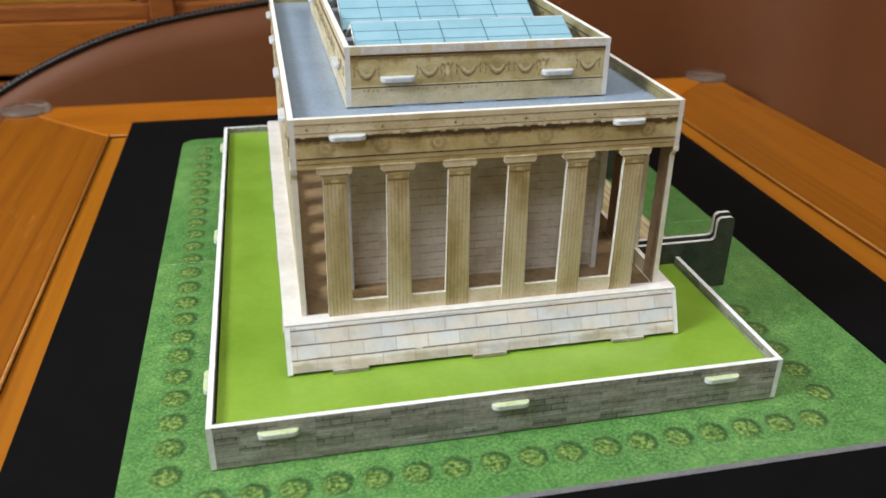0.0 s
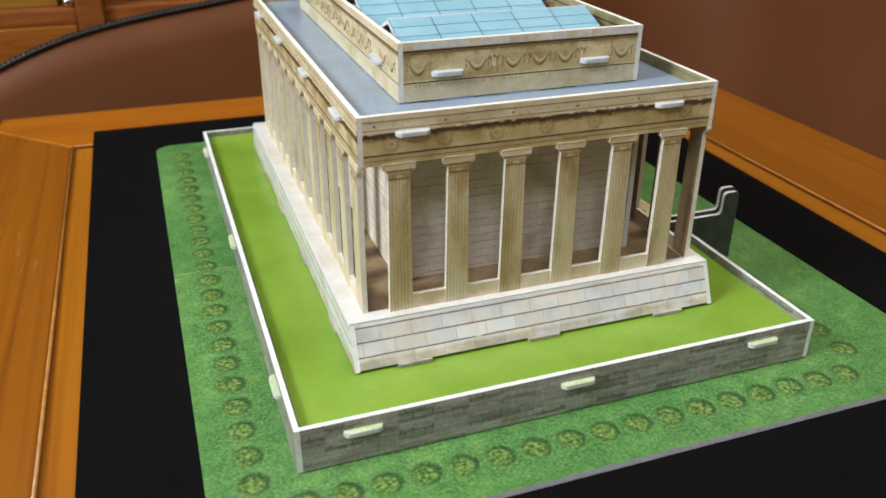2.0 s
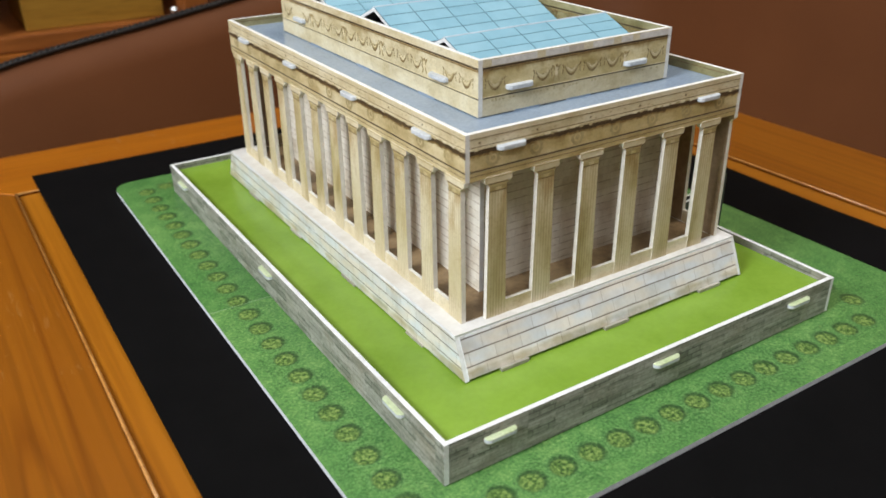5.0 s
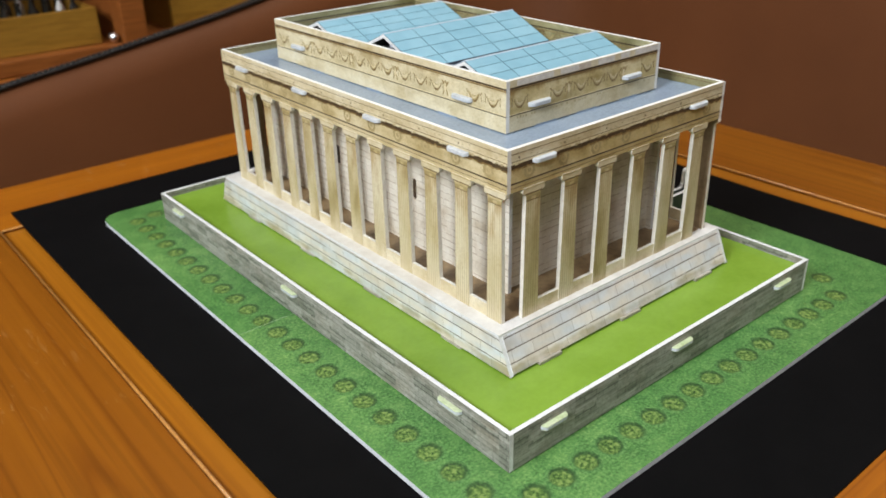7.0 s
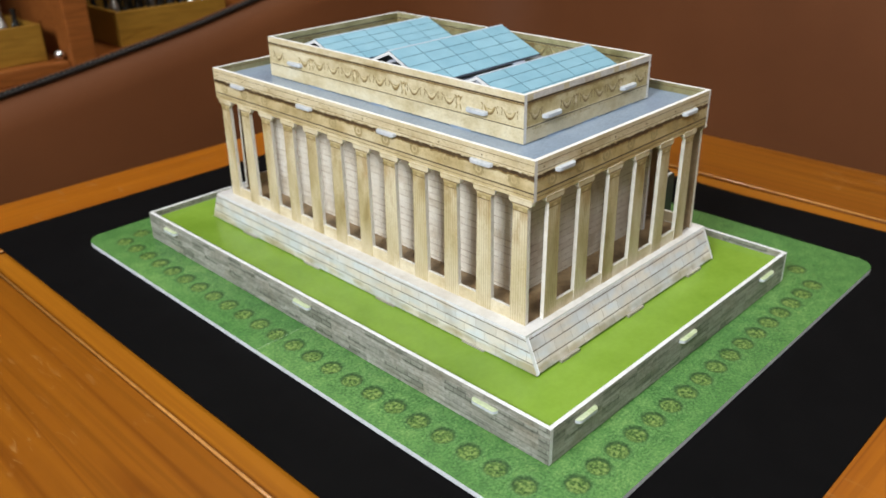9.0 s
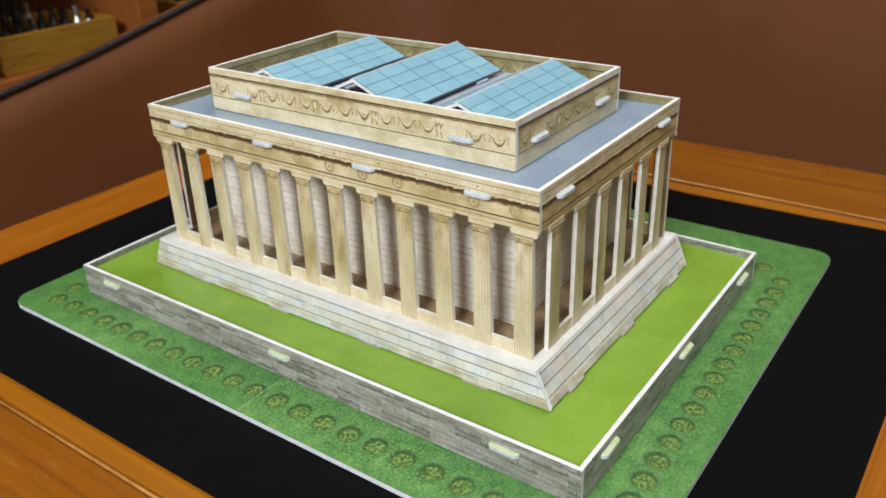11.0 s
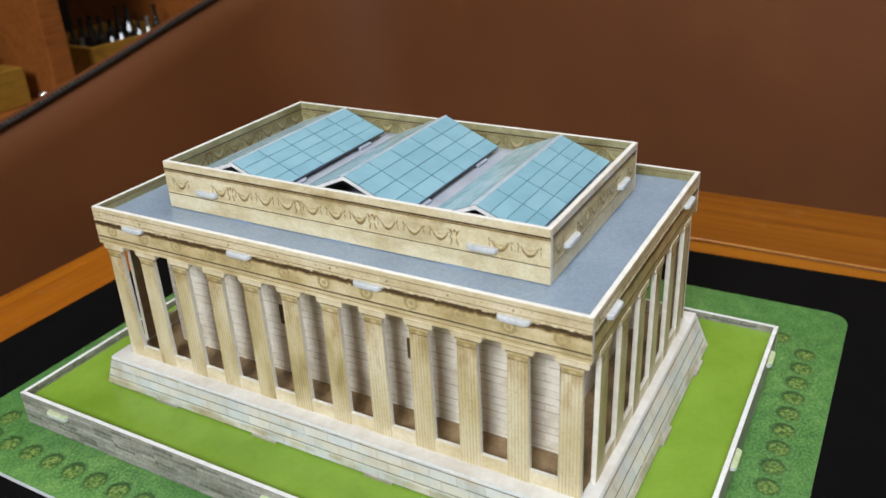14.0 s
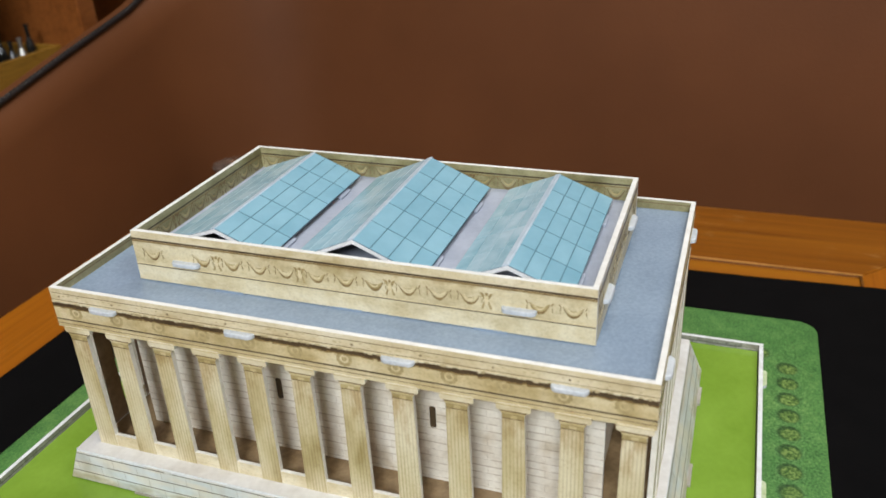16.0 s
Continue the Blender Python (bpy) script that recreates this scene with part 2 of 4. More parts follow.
def bush_print():
    """A round printed shrub: mottled leaves, a dark ragged rim that is wider on one side, then back to grass."""
    m, nt, b = nodes_of("printed_bush")
    v = coords(nt)
    tc = nt.nodes.new("ShaderNodeTexCoord")
    rag = put(nt, "ShaderNodeMath", {1: 0.22, 2: -0.11}, operation="MULTIPLY_ADD")
    nt.links.new(noise_of(nt, v, 520, 3, 0.6), rag.inputs[0])

    def radius(cx, cy):
        off = put(nt, "ShaderNodeVectorMath", operation="SUBTRACT")
        nt.links.new(tc.outputs["Object"], off.inputs[0])
        off.inputs[1].default_value = (cx, cy, 0)
        size = put(nt, "ShaderNodeVectorMath", operation="LENGTH")
        nt.links.new(off.outputs[0], size.inputs[0])
        scaled = put(nt, "ShaderNodeMath", {1: 1 / 0.0063}, operation="MULTIPLY")
        nt.links.new(size.outputs["Value"], scaled.inputs[0])
        add = put(nt, "ShaderNodeMath", operation="ADD")
        nt.links.new(scaled.outputs[0], add.inputs[0])
        nt.links.new(rag.outputs[0], add.inputs[1])
        return add.outputs[0]
    grain = noise_of(nt, v, 800, 4, 0.7)
    c = ramp(nt, grain, [(0.32, (0.036, 0.112, 0.030)), (0.5, (0.086, 0.220, 0.058)), (0.68, (0.175, 0.335, 0.100))])
    rim = ramp(nt, grain, [(0.38, (0.014, 0.046, 0.012)), (0.64, (0.050, 0.118, 0.030))])
    leaves = ramp(nt, noise_of(nt, v, 640, 4, 0.65), [(0.38, (0.032, 0.084, 0.017)), (0.49, (0.100, 0.190, 0.040)), (0.61, (0.205, 0.305, 0.078))])
    c = mixed(nt, ramp(nt, radius(0.0007, 0.0005), [(0.72, (0.88, 0.88, 0.88)), (0.92, (0, 0, 0))]), c, rim)
    c = mixed(nt, ramp(nt, radius(-0.0002, -0.0001), [(0.57, (1, 1, 1)), (0.73, (0, 0, 0))]), c, leaves)
    nt.links.new(c, b.inputs["Base Color"])
    b.inputs["Roughness"].default_value = 0.38
    return m


def wood(name, dark, light, grain=(1.1, 34, 34), rough=0.42, coat=0.16, scuffs=False, rings=13.0):
    m, nt, b = nodes_of(name)
    v = coords(nt, grain)
    warp = noise_of(nt, v, 1.2, 3)
    w = put(nt, "ShaderNodeTexNoise", {"Scale": 3.0, "Detail": 6.0, "Roughness": 0.6, "Distortion": 1.6})
    nt.links.new(v, w.inputs["Vector"])
    pores = noise_of(nt, coords(nt, tuple(g * 9 for g in grain)), 1.0, 2)
    c = ramp(nt, w.outputs["Fac"], [(0.28, dark), (0.5, tuple((a + c2) / 2 for a, c2 in zip(dark, light))), (0.74, light)])
    c = mixed(nt, ramp(nt, pores, [(0.38, (0.25, 0.25, 0.25)), (0.50, (0, 0, 0))]), c, tuple(0.55 * x for x in dark), "MULTIPLY")
    c = mixed(nt, 0.35, c, ramp(nt, warp, [(0.3, dark), (0.7, light)]))
    # growth rings: thin dark contour lines drawn out along the board
    field = noise_of(nt, coords(nt, tuple(g * 0.55 for g in grain)), 1.0, 2, 0.45)
    many = put(nt, "ShaderNodeMath", {1: rings}, operation="MULTIPLY")
    nt.links.new(field, many.inputs[0])
    ring = put(nt, "ShaderNodeMath", operation="FRACT")
    nt.links.new(many.outputs[0], ring.inputs[0])
    c = mixed(nt, ramp(nt, ring.outputs[0], [(0.0, (0, 0, 0)), (0.06, (0.55, 0.55, 0.55)), (0.16, (0, 0, 0))]), c, (0.60, 0.48, 0.34), "MULTIPLY")
    if scuffs:  # short pale scratches in a few worn spots
        sc = put(nt, "ShaderNodeTexNoise", {"Scale": 1.0, "Detail": 2.0, "Roughness": 0.5, "Distortion": 0.6})
        nt.links.new(coords(nt, (330, 70, 330)), sc.inputs["Vector"])
        worn = noise_of(nt, coords(nt), 11, 2)
        mk = mixed(nt, 1.0, ramp(nt, sc.outputs["Fac"], [(0.61, (0, 0, 0)), (0.71, (0.22, 0.22, 0.22))]), ramp(nt, worn, [(0.52, (0, 0, 0)), (0.64, (1, 1, 1))]), "MULTIPLY")
        c = mixed(nt, mk, c, (0.55, 0.34, 0.12))
    nt.links.new(c, b.inputs["Base Color"])
    b.inputs["Roughness"].default_value = rough
    b.inputs["Coat Weight"].default_value = coat
    b.inputs["Coat Roughness"].default_value = 0.28
    b.inputs["Specular IOR Level"].default_value = 0.2
    relief(nt, b, pores, 0.05, 0.0003)
    return m


def leather(name, low, high):
    m, nt, b = nodes_of(name)
    v = coords(nt, vary=False)
    vo = put(nt, "ShaderNodeTexVoronoi", {"Scale": 420.0})
    nt.links.new(v, vo.inputs["Vector"])
    big = noise_of(nt, v, 5.0, 4)
    c = ramp(nt, big, [(0.3, low), (0.7, high)])
    nt.links.new(c, b.inputs["Base Color"])
    b.inputs["Roughness"].default_value = 0.5
    b.inputs["Specular IOR Level"].default_value = 0.11
    relief(nt, b, vo.outputs["Distance"], 0.12, 0.0005)
    return m


def plain(name, c, rough=0.5, metal=0.0, spec=0.5):
    return mottled(name, tuple(0.9 * x for x in c), tuple(min(1, 1.08 * x) for x in c), 40, rough, 600, spec=spec) if not metal else metal_of(name, c, rough)


def metal_of(name, c, rough):
    m, nt, b = nodes_of(name)
    b.inputs["Base Color"].default_value = (*c, 1)
    b.inputs["Metallic"].default_value, b.inputs["Roughness"].default_value = 1.0, rough
    return m


def clear_plastic():
    m, nt, b = nodes_of("clear_plastic")
    b.inputs["Base Color"].default_value = (0.86, 0.76, 0.66, 1)
    b.inputs["Transmission Weight"].default_value = 0.95
    b.inputs["Roughness"].default_value = 0.2
    b.inputs["IOR"].default_value = 1.42
    return m


FOAM = mottled("white_foam_edge", (0.70, 0.695, 0.67), (0.82, 0.83, 0.83), 260, 0.6, fine_by=0.15)
CUTEDGE = mottled("cream_cut_edge", (0.74, 0.69, 0.58), (0.86, 0.82, 0.72), 260, 0.6, fine_by=0.15)
TABW = mottled("white_tab", (0.51, 0.54, 0.56), (0.63, 0.655, 0.67), 120, 0.45)
GREYEDGE = mottled("grey_foam_edge", (0.60, 0.62, 0.63), (0.76, 0.775, 0.78), 160, 0.65)
GRASS = grass_print()
LAWNSEAM = mottled("pale_green_seam", (0.20, 0.34, 0.16), (0.42, 0.54, 0.36), 400, 0.5)
BUSH = bush_print()
LAWN = mottled("printed_lawn", (0.172, 0.300, 0.028), (0.222, 0.366, 0.044), 30, 0.24, 420, fine_by=0.10, spec=0.32)
TABGREEN = mottled("pale_green_tab", (0.46, 0.56, 0.28), (0.62, 0.68, 0.46), 160, 0.4)
STONE = block_print("printed_grey_stone", ((0.285, 0.275, 0.238), (0.475, 0.455, 0.41)), (0.215, 0.205, 0.175), 0.0124, 0.00252, 45, 0.4, patch=((0.17, 0.17, 0.14), (0.32, 0.32, 0.275), (0.070, 0.070, 0.055)), patch_at=(0.42, 0.72), width=0.07, base=0.0002, grain_by=0.38, streak=-0.7)
PLINTH = block_print("printed_pale_ashlar", ((0.69, 0.668, 0.625), (0.83, 0.82, 0.80)), (0.52, 0.48, 0.43), 0.0118, 0.00485, 60, 0.36, width=0.032, grain_by=0.10, streak=0.16, stain_by=0.4, foot=(0.0178, 0.8), base=0.0146, line=(0.085, (0.12, 0.09, 0.065), 0.30))
CELLA = block_print("printed_white_ashlar", ((0.77, 0.705, 0.575), (0.87, 0.82, 0.70)), (0.62, 0.55, 0.43), 0.0150, 0.0033, 70, 0.5, width=0.035, grain_by=0.2, line=(0.12, (0.50, 0.41, 0.29), 0.46))
FLUTE = flute_print()
TAN = stone_print("printed_tan_stone", (0.32, 0.23, 0.08), (0.55, 0.44, 0.215), (0.69, 0.60, 0.37))
STAINED_SHADED = stone_print("printed_stained_shaded_stone", (0.30, 0.205, 0.065), (0.56, 0.435, 0.195), (0.70, 0.595, 0.345), stain_shade=(0.0992, 0.0072, 0.85))
STAINED_SHADED_LONG = stone_print("printed_pale_stained_shaded_stone", (0.40, 0.30, 0.125), (0.63, 0.52, 0.285), (0.75, 0.665, 0.44), stain_shade=(0.0992, 0.0046, 0.75))
PALE = stone_print("printed_cream_stone", (0.49, 0.385, 0.195), (0.68, 0.585, 0.365), (0.80, 0.73, 0.54))
ATTIC = stone_print("printed_frieze_stone", (0.34, 0.245, 0.075), (0.58, 0.465, 0.215), (0.74, 0.65, 0.40), stain_shade=(0.1190, 0.0066, 0.85))
ATTIC_LONG = stone_print("printed_pale_frieze_stone", (0.44, 0.345, 0.165), (0.66, 0.56, 0.335), (0.80, 0.73, 0.52), stain_shade=(0.1190, 0.0050, 0.55))
EDGECREAM = mottled("cream_white_cut_edge", (0.74, 0.715, 0.65), (0.85, 0.835, 0.785), 260, 0.6, fine_by=0.15)
# olive print of the inner faces, their shade mixed into the colour
OLIVESHADED = stone_print("printed_olive_with_shade", (0.15, 0.13, 0.05), (0.29, 0.26, 0.125), (0.44, 0.395, 0.22))
NECK = stone_print("printed_shaded_stone", (0.25, 0.18, 0.065), (0.39, 0.30, 0.125), (0.52, 0.42, 0.20))
OCHRE = stone_print("printed_ochre_stone", (0.26, 0.18, 0.055), (0.44, 0.335, 0.14), (0.58, 0.47, 0.24))
FAINTINK = mottled("printed_faint_lettering", (0.43, 0.345, 0.175), (0.55, 0.455, 0.26), 500, 0.4)
WREATHINK = mottled("printed_faint_relief", (0.36, 0.275, 0.12), (0.50, 0.40, 0.20), 500, 0.4)
INK = mottled("printed_dark_line", (0.045, 0.028, 0.014), (0.10, 0.066, 0.032), 300, 0.4)
UMBER = mottled("printed_umber_line", (0.13, 0.085, 0.03), (0.24, 0.165, 0.07), 300, 0.4)
BROWNINK = mottled("printed_brown_relief", (0.17, 0.105, 0.034), (0.34, 0.235, 0.09), 500, 0.4)
SOFTINK = mottled("printed_soft_relief", (0.27, 0.185, 0.065), (0.48, 0.365, 0.165), 420, 0.4)
LIGHTINK = mottled("printed_light_relief", (0.62, 0.50, 0.27), (0.76, 0.66, 0.42), 500, 0.4)
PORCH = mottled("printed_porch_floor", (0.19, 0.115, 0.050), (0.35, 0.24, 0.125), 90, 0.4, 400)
LEDGE = mottled("printed_pale_ledge", (0.64, 0.60, 0.54), (0.80, 0.78, 0.74), 60, 0.38, 400, fine_by=0.15)
FOOT = stone_print("printed_tab_stone", (0.24, 0.215, 0.16), (0.38, 0.35, 0.28), (0.52, 0.49, 0.42))
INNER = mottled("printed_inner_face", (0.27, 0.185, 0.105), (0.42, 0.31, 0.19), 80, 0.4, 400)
PALEBLUE = mottled("pale_blue_card", (0.44, 0.53, 0.60), (0.56, 0.64, 0.70), 120, 0.4, fine_by=0.15)
# paler glass for the north slopes, with the glare put into its colour
GLASSGLARE = mottled("glare_painted_glass", (0.27, 0.46, 0.53), (0.50, 0.64, 0.70), 48, 0.2, 240, fine_by=0.15)
DECK = mottled("printed_grey_deck", (0.240, 0.308, 0.392), (0.290, 0.366, 0.456), 40, 0.22, 800, fine_by=0.32)
LILAC = mottled("printed_lilac_deck", (0.36, 0.395, 0.47), (0.46, 0.495, 0.57), 60, 0.34, 500, fine_by=0.12)
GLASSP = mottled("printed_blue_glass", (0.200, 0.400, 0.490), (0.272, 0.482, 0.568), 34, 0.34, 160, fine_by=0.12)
EAVESHADE = mottled("eave_shade_edge", (0.045, 0.055, 0.075), (0.12, 0.14, 0.17), 120, 0.5)
GLARELINE = mottled("printed_faint_bar", (0.22, 0.40, 0.46), (0.36, 0.53, 0.58), 200, 0.3)
RIMROSE = mottled("printed_rose_block", (0.52, 0.44, 0.34), (0.66, 0.58, 0.47), 200, 0.4)
RIMGREY = mottled("printed_pale_block", (0.66, 0.62, 0.54), (0.78, 0.75, 0.68), 200, 0.4)
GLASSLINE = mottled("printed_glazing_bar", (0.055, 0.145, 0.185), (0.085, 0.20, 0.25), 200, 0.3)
CHEEK = mottled("printed_dark_cheek", (0.028, 0.038, 0.030), (0.075, 0.088, 0.068), 100, 0.4, 500)
MAT = mottled("black_card", (0.0022, 0.0021, 0.0022), (0.0034, 0.0032, 0.0033), 60, 0.8, 1500, bump=0.1, spec=0.07)
TABLEWOOD = wood("orange_table_wood", (0.285, 0.080, 0.0032), (0.410, 0.132, 0.0060), scuffs=True)
TABLEWOOD_Y = wood("orange_table_wood_across", (0.212, 0.0635, 0.0031), (0.284, 0.093, 0.0048), (30, 0.55, 30), scuffs=True, rings=16.0)
PANELWOOD = wood("golden_panel_wood", (0.300, 0.098, 0.0048), (0.375, 0.134, 0.0072), (24, 0.5, 24), rings=6.0)
BEADWOOD = wood("polished_bead_wood", (0.36, 0.145, 0.028), (0.52, 0.250, 0.065), (20, 20, 20), 0.17, 0.6)
SHELFWOOD = wood("red_brown_shelf_wood", (0.19, 0.055, 0.011), (0.31, 0.100, 0.022), (3, 30, 30), 0.4)
DRAWERWOOD = wood("orange_drawer_wood", (0.22, 0.064, 0.008), (0.34, 0.108, 0.015), (3, 30, 30), 0.4)
DARKGLASS = mottled("dark_bottle_glass", (0.006, 0.006, 0.005), (0.022, 0.020, 0.016), 60, 0.12)
BOXWOOD = wood("yellow_box_wood", (0.22, 0.105, 0.012), (0.33, 0.165, 0.023), (4, 36, 36), 0.45, 0.1)
DARKWOOD = mottled("dark_stained_wood", (0.010, 0.007, 0.005), (0.030, 0.019, 0.012), 20, 0.5)
LEATHER = leather("brown_leather", (0.100, 0.035, 0.0125), (0.134, 0.0470, 0.0165))
PIPING = mottled("black_piping", (0.006, 0.005, 0.005), (0.016, 0.012, 0.010), 200, 0.45)
CHROME = metal_of("polished_metal", (0.8, 0.8, 0.8), 0.2)
DULLTIN = metal_of("dull_tin", (0.42, 0.40, 0.36), 0.45)
BRASS = metal_of("dull_brass", (0.55, 0.40, 0.16), 0.4)
CLEAR = clear_plastic()
WALLPAINT = mottled("warm_wall_paint", (0.41, 0.365, 0.305), (0.48, 0.43, 0.365), 4, 0.8, 60)
CEILPAINT = mottled("white_ceiling_paint", (0.74, 0.73, 0.70), (0.80, 0.79, 0.76), 4, 0.85, 60)
CARPET = mottled("brown_carpet", (0.06, 0.035, 0.022), (0.11, 0.068, 0.045), 15, 0.95, 500, bump=0.4)

# ---- building helpers ----
T = 0.0019  # card thickness
WORLD = {}


def thing(name, at, label, category, group="", kind=""):
    ob = new(name)
    ob.empty_display_size = 0.02
    ob.matrix_basis = Matrix.Translation(at)
    WORLD[ob.name] = ob.matrix_basis.copy()
    return tagged(ob, label, category, group, kind)


def place(name, mesh, parent, m=None, label=""):
    """A mesh object at the world pose m, under a thing or a part."""
    ob = new(name, mesh)
    m = m or Matrix()
    WORLD[ob.name] = m
    if parent:
        ob.parent = parent
        ob.matrix_parent_inverse = WORLD[parent.name].inverted()
    ob.matrix_basis = m
    return tagged(ob, label)


def mesh_of(name, bm, mats):
    me = bpy.data.meshes.new(name)
    bm.normal_update()
    bm.to_mesh(me)
    bm.free()
    for mt in mats if isinstance(mats, (list, tuple)) else [mats]:
        me.materials.append(mt)
    return me


def part(name, bm, mats, parent, label="", m=None):
    return place(name, mesh_of(name, bm, mats), parent, m, label)


def block(bm, lo, hi, mat=0, bevel=0.0):
    r = bmesh.ops.create_cube(bm, size=1.0)
    vs = r["verts"]
    for v in vs:
        v.co = [lo[i] + (v.co[i] + 0.5) * (hi[i] - lo[i]) for i in range(3)]
    fs = {f for v in vs for f in v.link_faces}
    for f in fs:
        f.material_index = mat
    if bevel:
        es = list({e for f in fs for e in f.edges})
        bmesh.ops.bevel(bm, geom=es, offset=bevel, segments=2, profile=0.6, affect="EDGES")
    return vs


def plate(bm, poly, y0, y1, front=0, edge=1, back=None):
    """A card: polygon of (x, z) extruded along y; y0 is the outer face."""
    back = front if back is None else back
    a = [bm.verts.new((x, y0, z)) for x, z in poly]
    b = [bm.verts.new((x, y1, z)) for x, z in poly]
    f = bm.faces.new(a)
    f.material_index = front
    g = bm.faces.new(b[::-1])
    g.material_index = back
    n = len(poly)
    for i in range(n):
        s = bm.faces.new((a[i], b[i], b[(i + 1) % n], a[(i + 1) % n]))
        s.material_index = edge
    bmesh.ops.recalc_face_normals(bm, faces=list({f, g} | {q for v in a for q in v.link_faces}))


def banded(bm, h, bands):
    """One upright card of several printed bands: (lower z, front, back) each, the last its top; edges take slot 1."""
    rows = [[bm.verts.new((x, y, z)) for x, y in ((-h, 0), (h, 0), (h, T), (-h, T))] for z, _, _ in bands]
    for (lo, hi), (_, front, back) in zip(zip(rows, rows[1:]), bands):
        for k, mat in zip(range(4), (front, 1, back, 1)):
            f = bm.faces.new((lo[k], lo[(k + 1) % 4], hi[(k + 1) % 4], hi[k]))
            f.material_index = mat
    for ring in (rows[0], rows[-1]):
        bm.faces.new(ring).material_index = 1
    bmesh.ops.recalc_face_normals(bm, faces=bm.faces)


def rect(x0, z0, x1, z1):
    return [(x0, z0), (x1, z0), (x1, z1), (x0, z1)]


def rounded(x0, z0, x1, z1, r, n=5):
    out = []
    for cx, cz, a0 in ((x1 - r, z0 + r, -90), (x1 - r, z1 - r, 0), (x0 + r, z1 - r, 90), (x0 + r, z0 + r, 180)):
        for i in range(n + 1):
            a = radians(a0 + 90 * i / n)
            out.append((cx + r * math.cos(a), cz + r * math.sin(a)))
    return out


def sheet(bm, poly, z0, z1, top=0, edge=1, bottom=None):
    """A lying card: polygon of (x, y) from z0 up to z1."""
    bottom = edge if bottom is None else bottom
    a = [bm.verts.new((x, y, z1)) for x, y in poly]
    b = [bm.verts.new((x, y, z0)) for x, y in poly]
    f = bm.faces.new(a)
    f.material_index = top
    g = bm.faces.new(b[::-1])
    g.material_index = bottom
    fs = [f, g]
    for i in range(len(poly)):
        s = bm.faces.new((a[i], b[i], b[(i + 1) % len(poly)], a[(i + 1) % len(poly)]))
        s.material_index = edge
        fs.append(s)
    bmesh.ops.recalc_face_normals(bm, faces=fs)


def side(which, x0, x1, y0, y1):
    """The pose of a wall card of a rectangle; local x runs along it, local y inwards."""
    cx, cy = (x0 + x1) / 2, (y0 + y1) / 2
    return {"front": pose(cx, y0, 0), "back": pose(cx, y1, 0, 0, 0, 180), "left": pose(x0, cy, 0, 0, 0, -90), "right": pose(x1, cy, 0, 0, 0, 90)}[which]


def tab_mesh(name, length, height, out, top=None):
    """A rounded locking tab that sticks out of a slot."""
    bm = bmesh.new()
    r = min(out * 0.9, 0.0022)
    pts = [(-length / 2, 0.0006)]
    for i in range(7):
        a = radians(15 * i)
        pts.append((-length / 2 + r - r * math.cos(a), -out + r - r * math.sin(a)))
    pts += [(-x, y) for x, y in pts[::-1]]
    sheet(bm, pts, -height / 2, height / 2, 0, 1)
    bmesh.ops.bevel(bm, geom=[e for e in bm.edges if abs(e.verts[0].co.z - e.verts[1].co.z) < 1e-6], offset=0.00035, segments=2, profile=0.5, affect="EDGES")
    return mesh_of(name, bm, [top or TABW, TABW])


# ---- room ----
FLOOR_Z = -0.46


def room():
    def wall(name, lo, hi, mat, label):
        bm = bmesh.new()
        block(bm, lo, hi)
        tagged(part(name, bm, mat, None, label), category=name.split("_")[0], kind="structure")
    wall("floor", (-2.2, -2.2, FLOOR_Z - 0.05), (2.6, 1.1, FLOOR_Z), CARPET, "dark brown carpeted room floor")
    wall("ceiling", (-2.2, -2.2, 1.9), (2.6, 1.1, 1.96), CEILPAINT, "plain white painted ceiling")
    wall("wall_north", (-2.2, 1.0, FLOOR_Z), (2.6, 1.1, 1.9), WALLPAINT, "plain warm beige painted wall")
    wall("wall_south", (-2.2, -2.3, FLOOR_Z), (2.6, -2.2, 1.9), WALLPAINT, "plain warm beige painted wall")
    wall("wall_west", (-2.3, -2.3, FLOOR_Z), (-2.2, 1.1, 1.9), WALLPAINT, "plain warm beige painted wall")
    wall("wall_east", (2.6, -2.3, FLOOR_Z), (2.7, 1.1, 1.9), WALLPAINT, "plain warm beige painted wall")


room()


# ---- table ----
TZ = -0.0037  # table surface


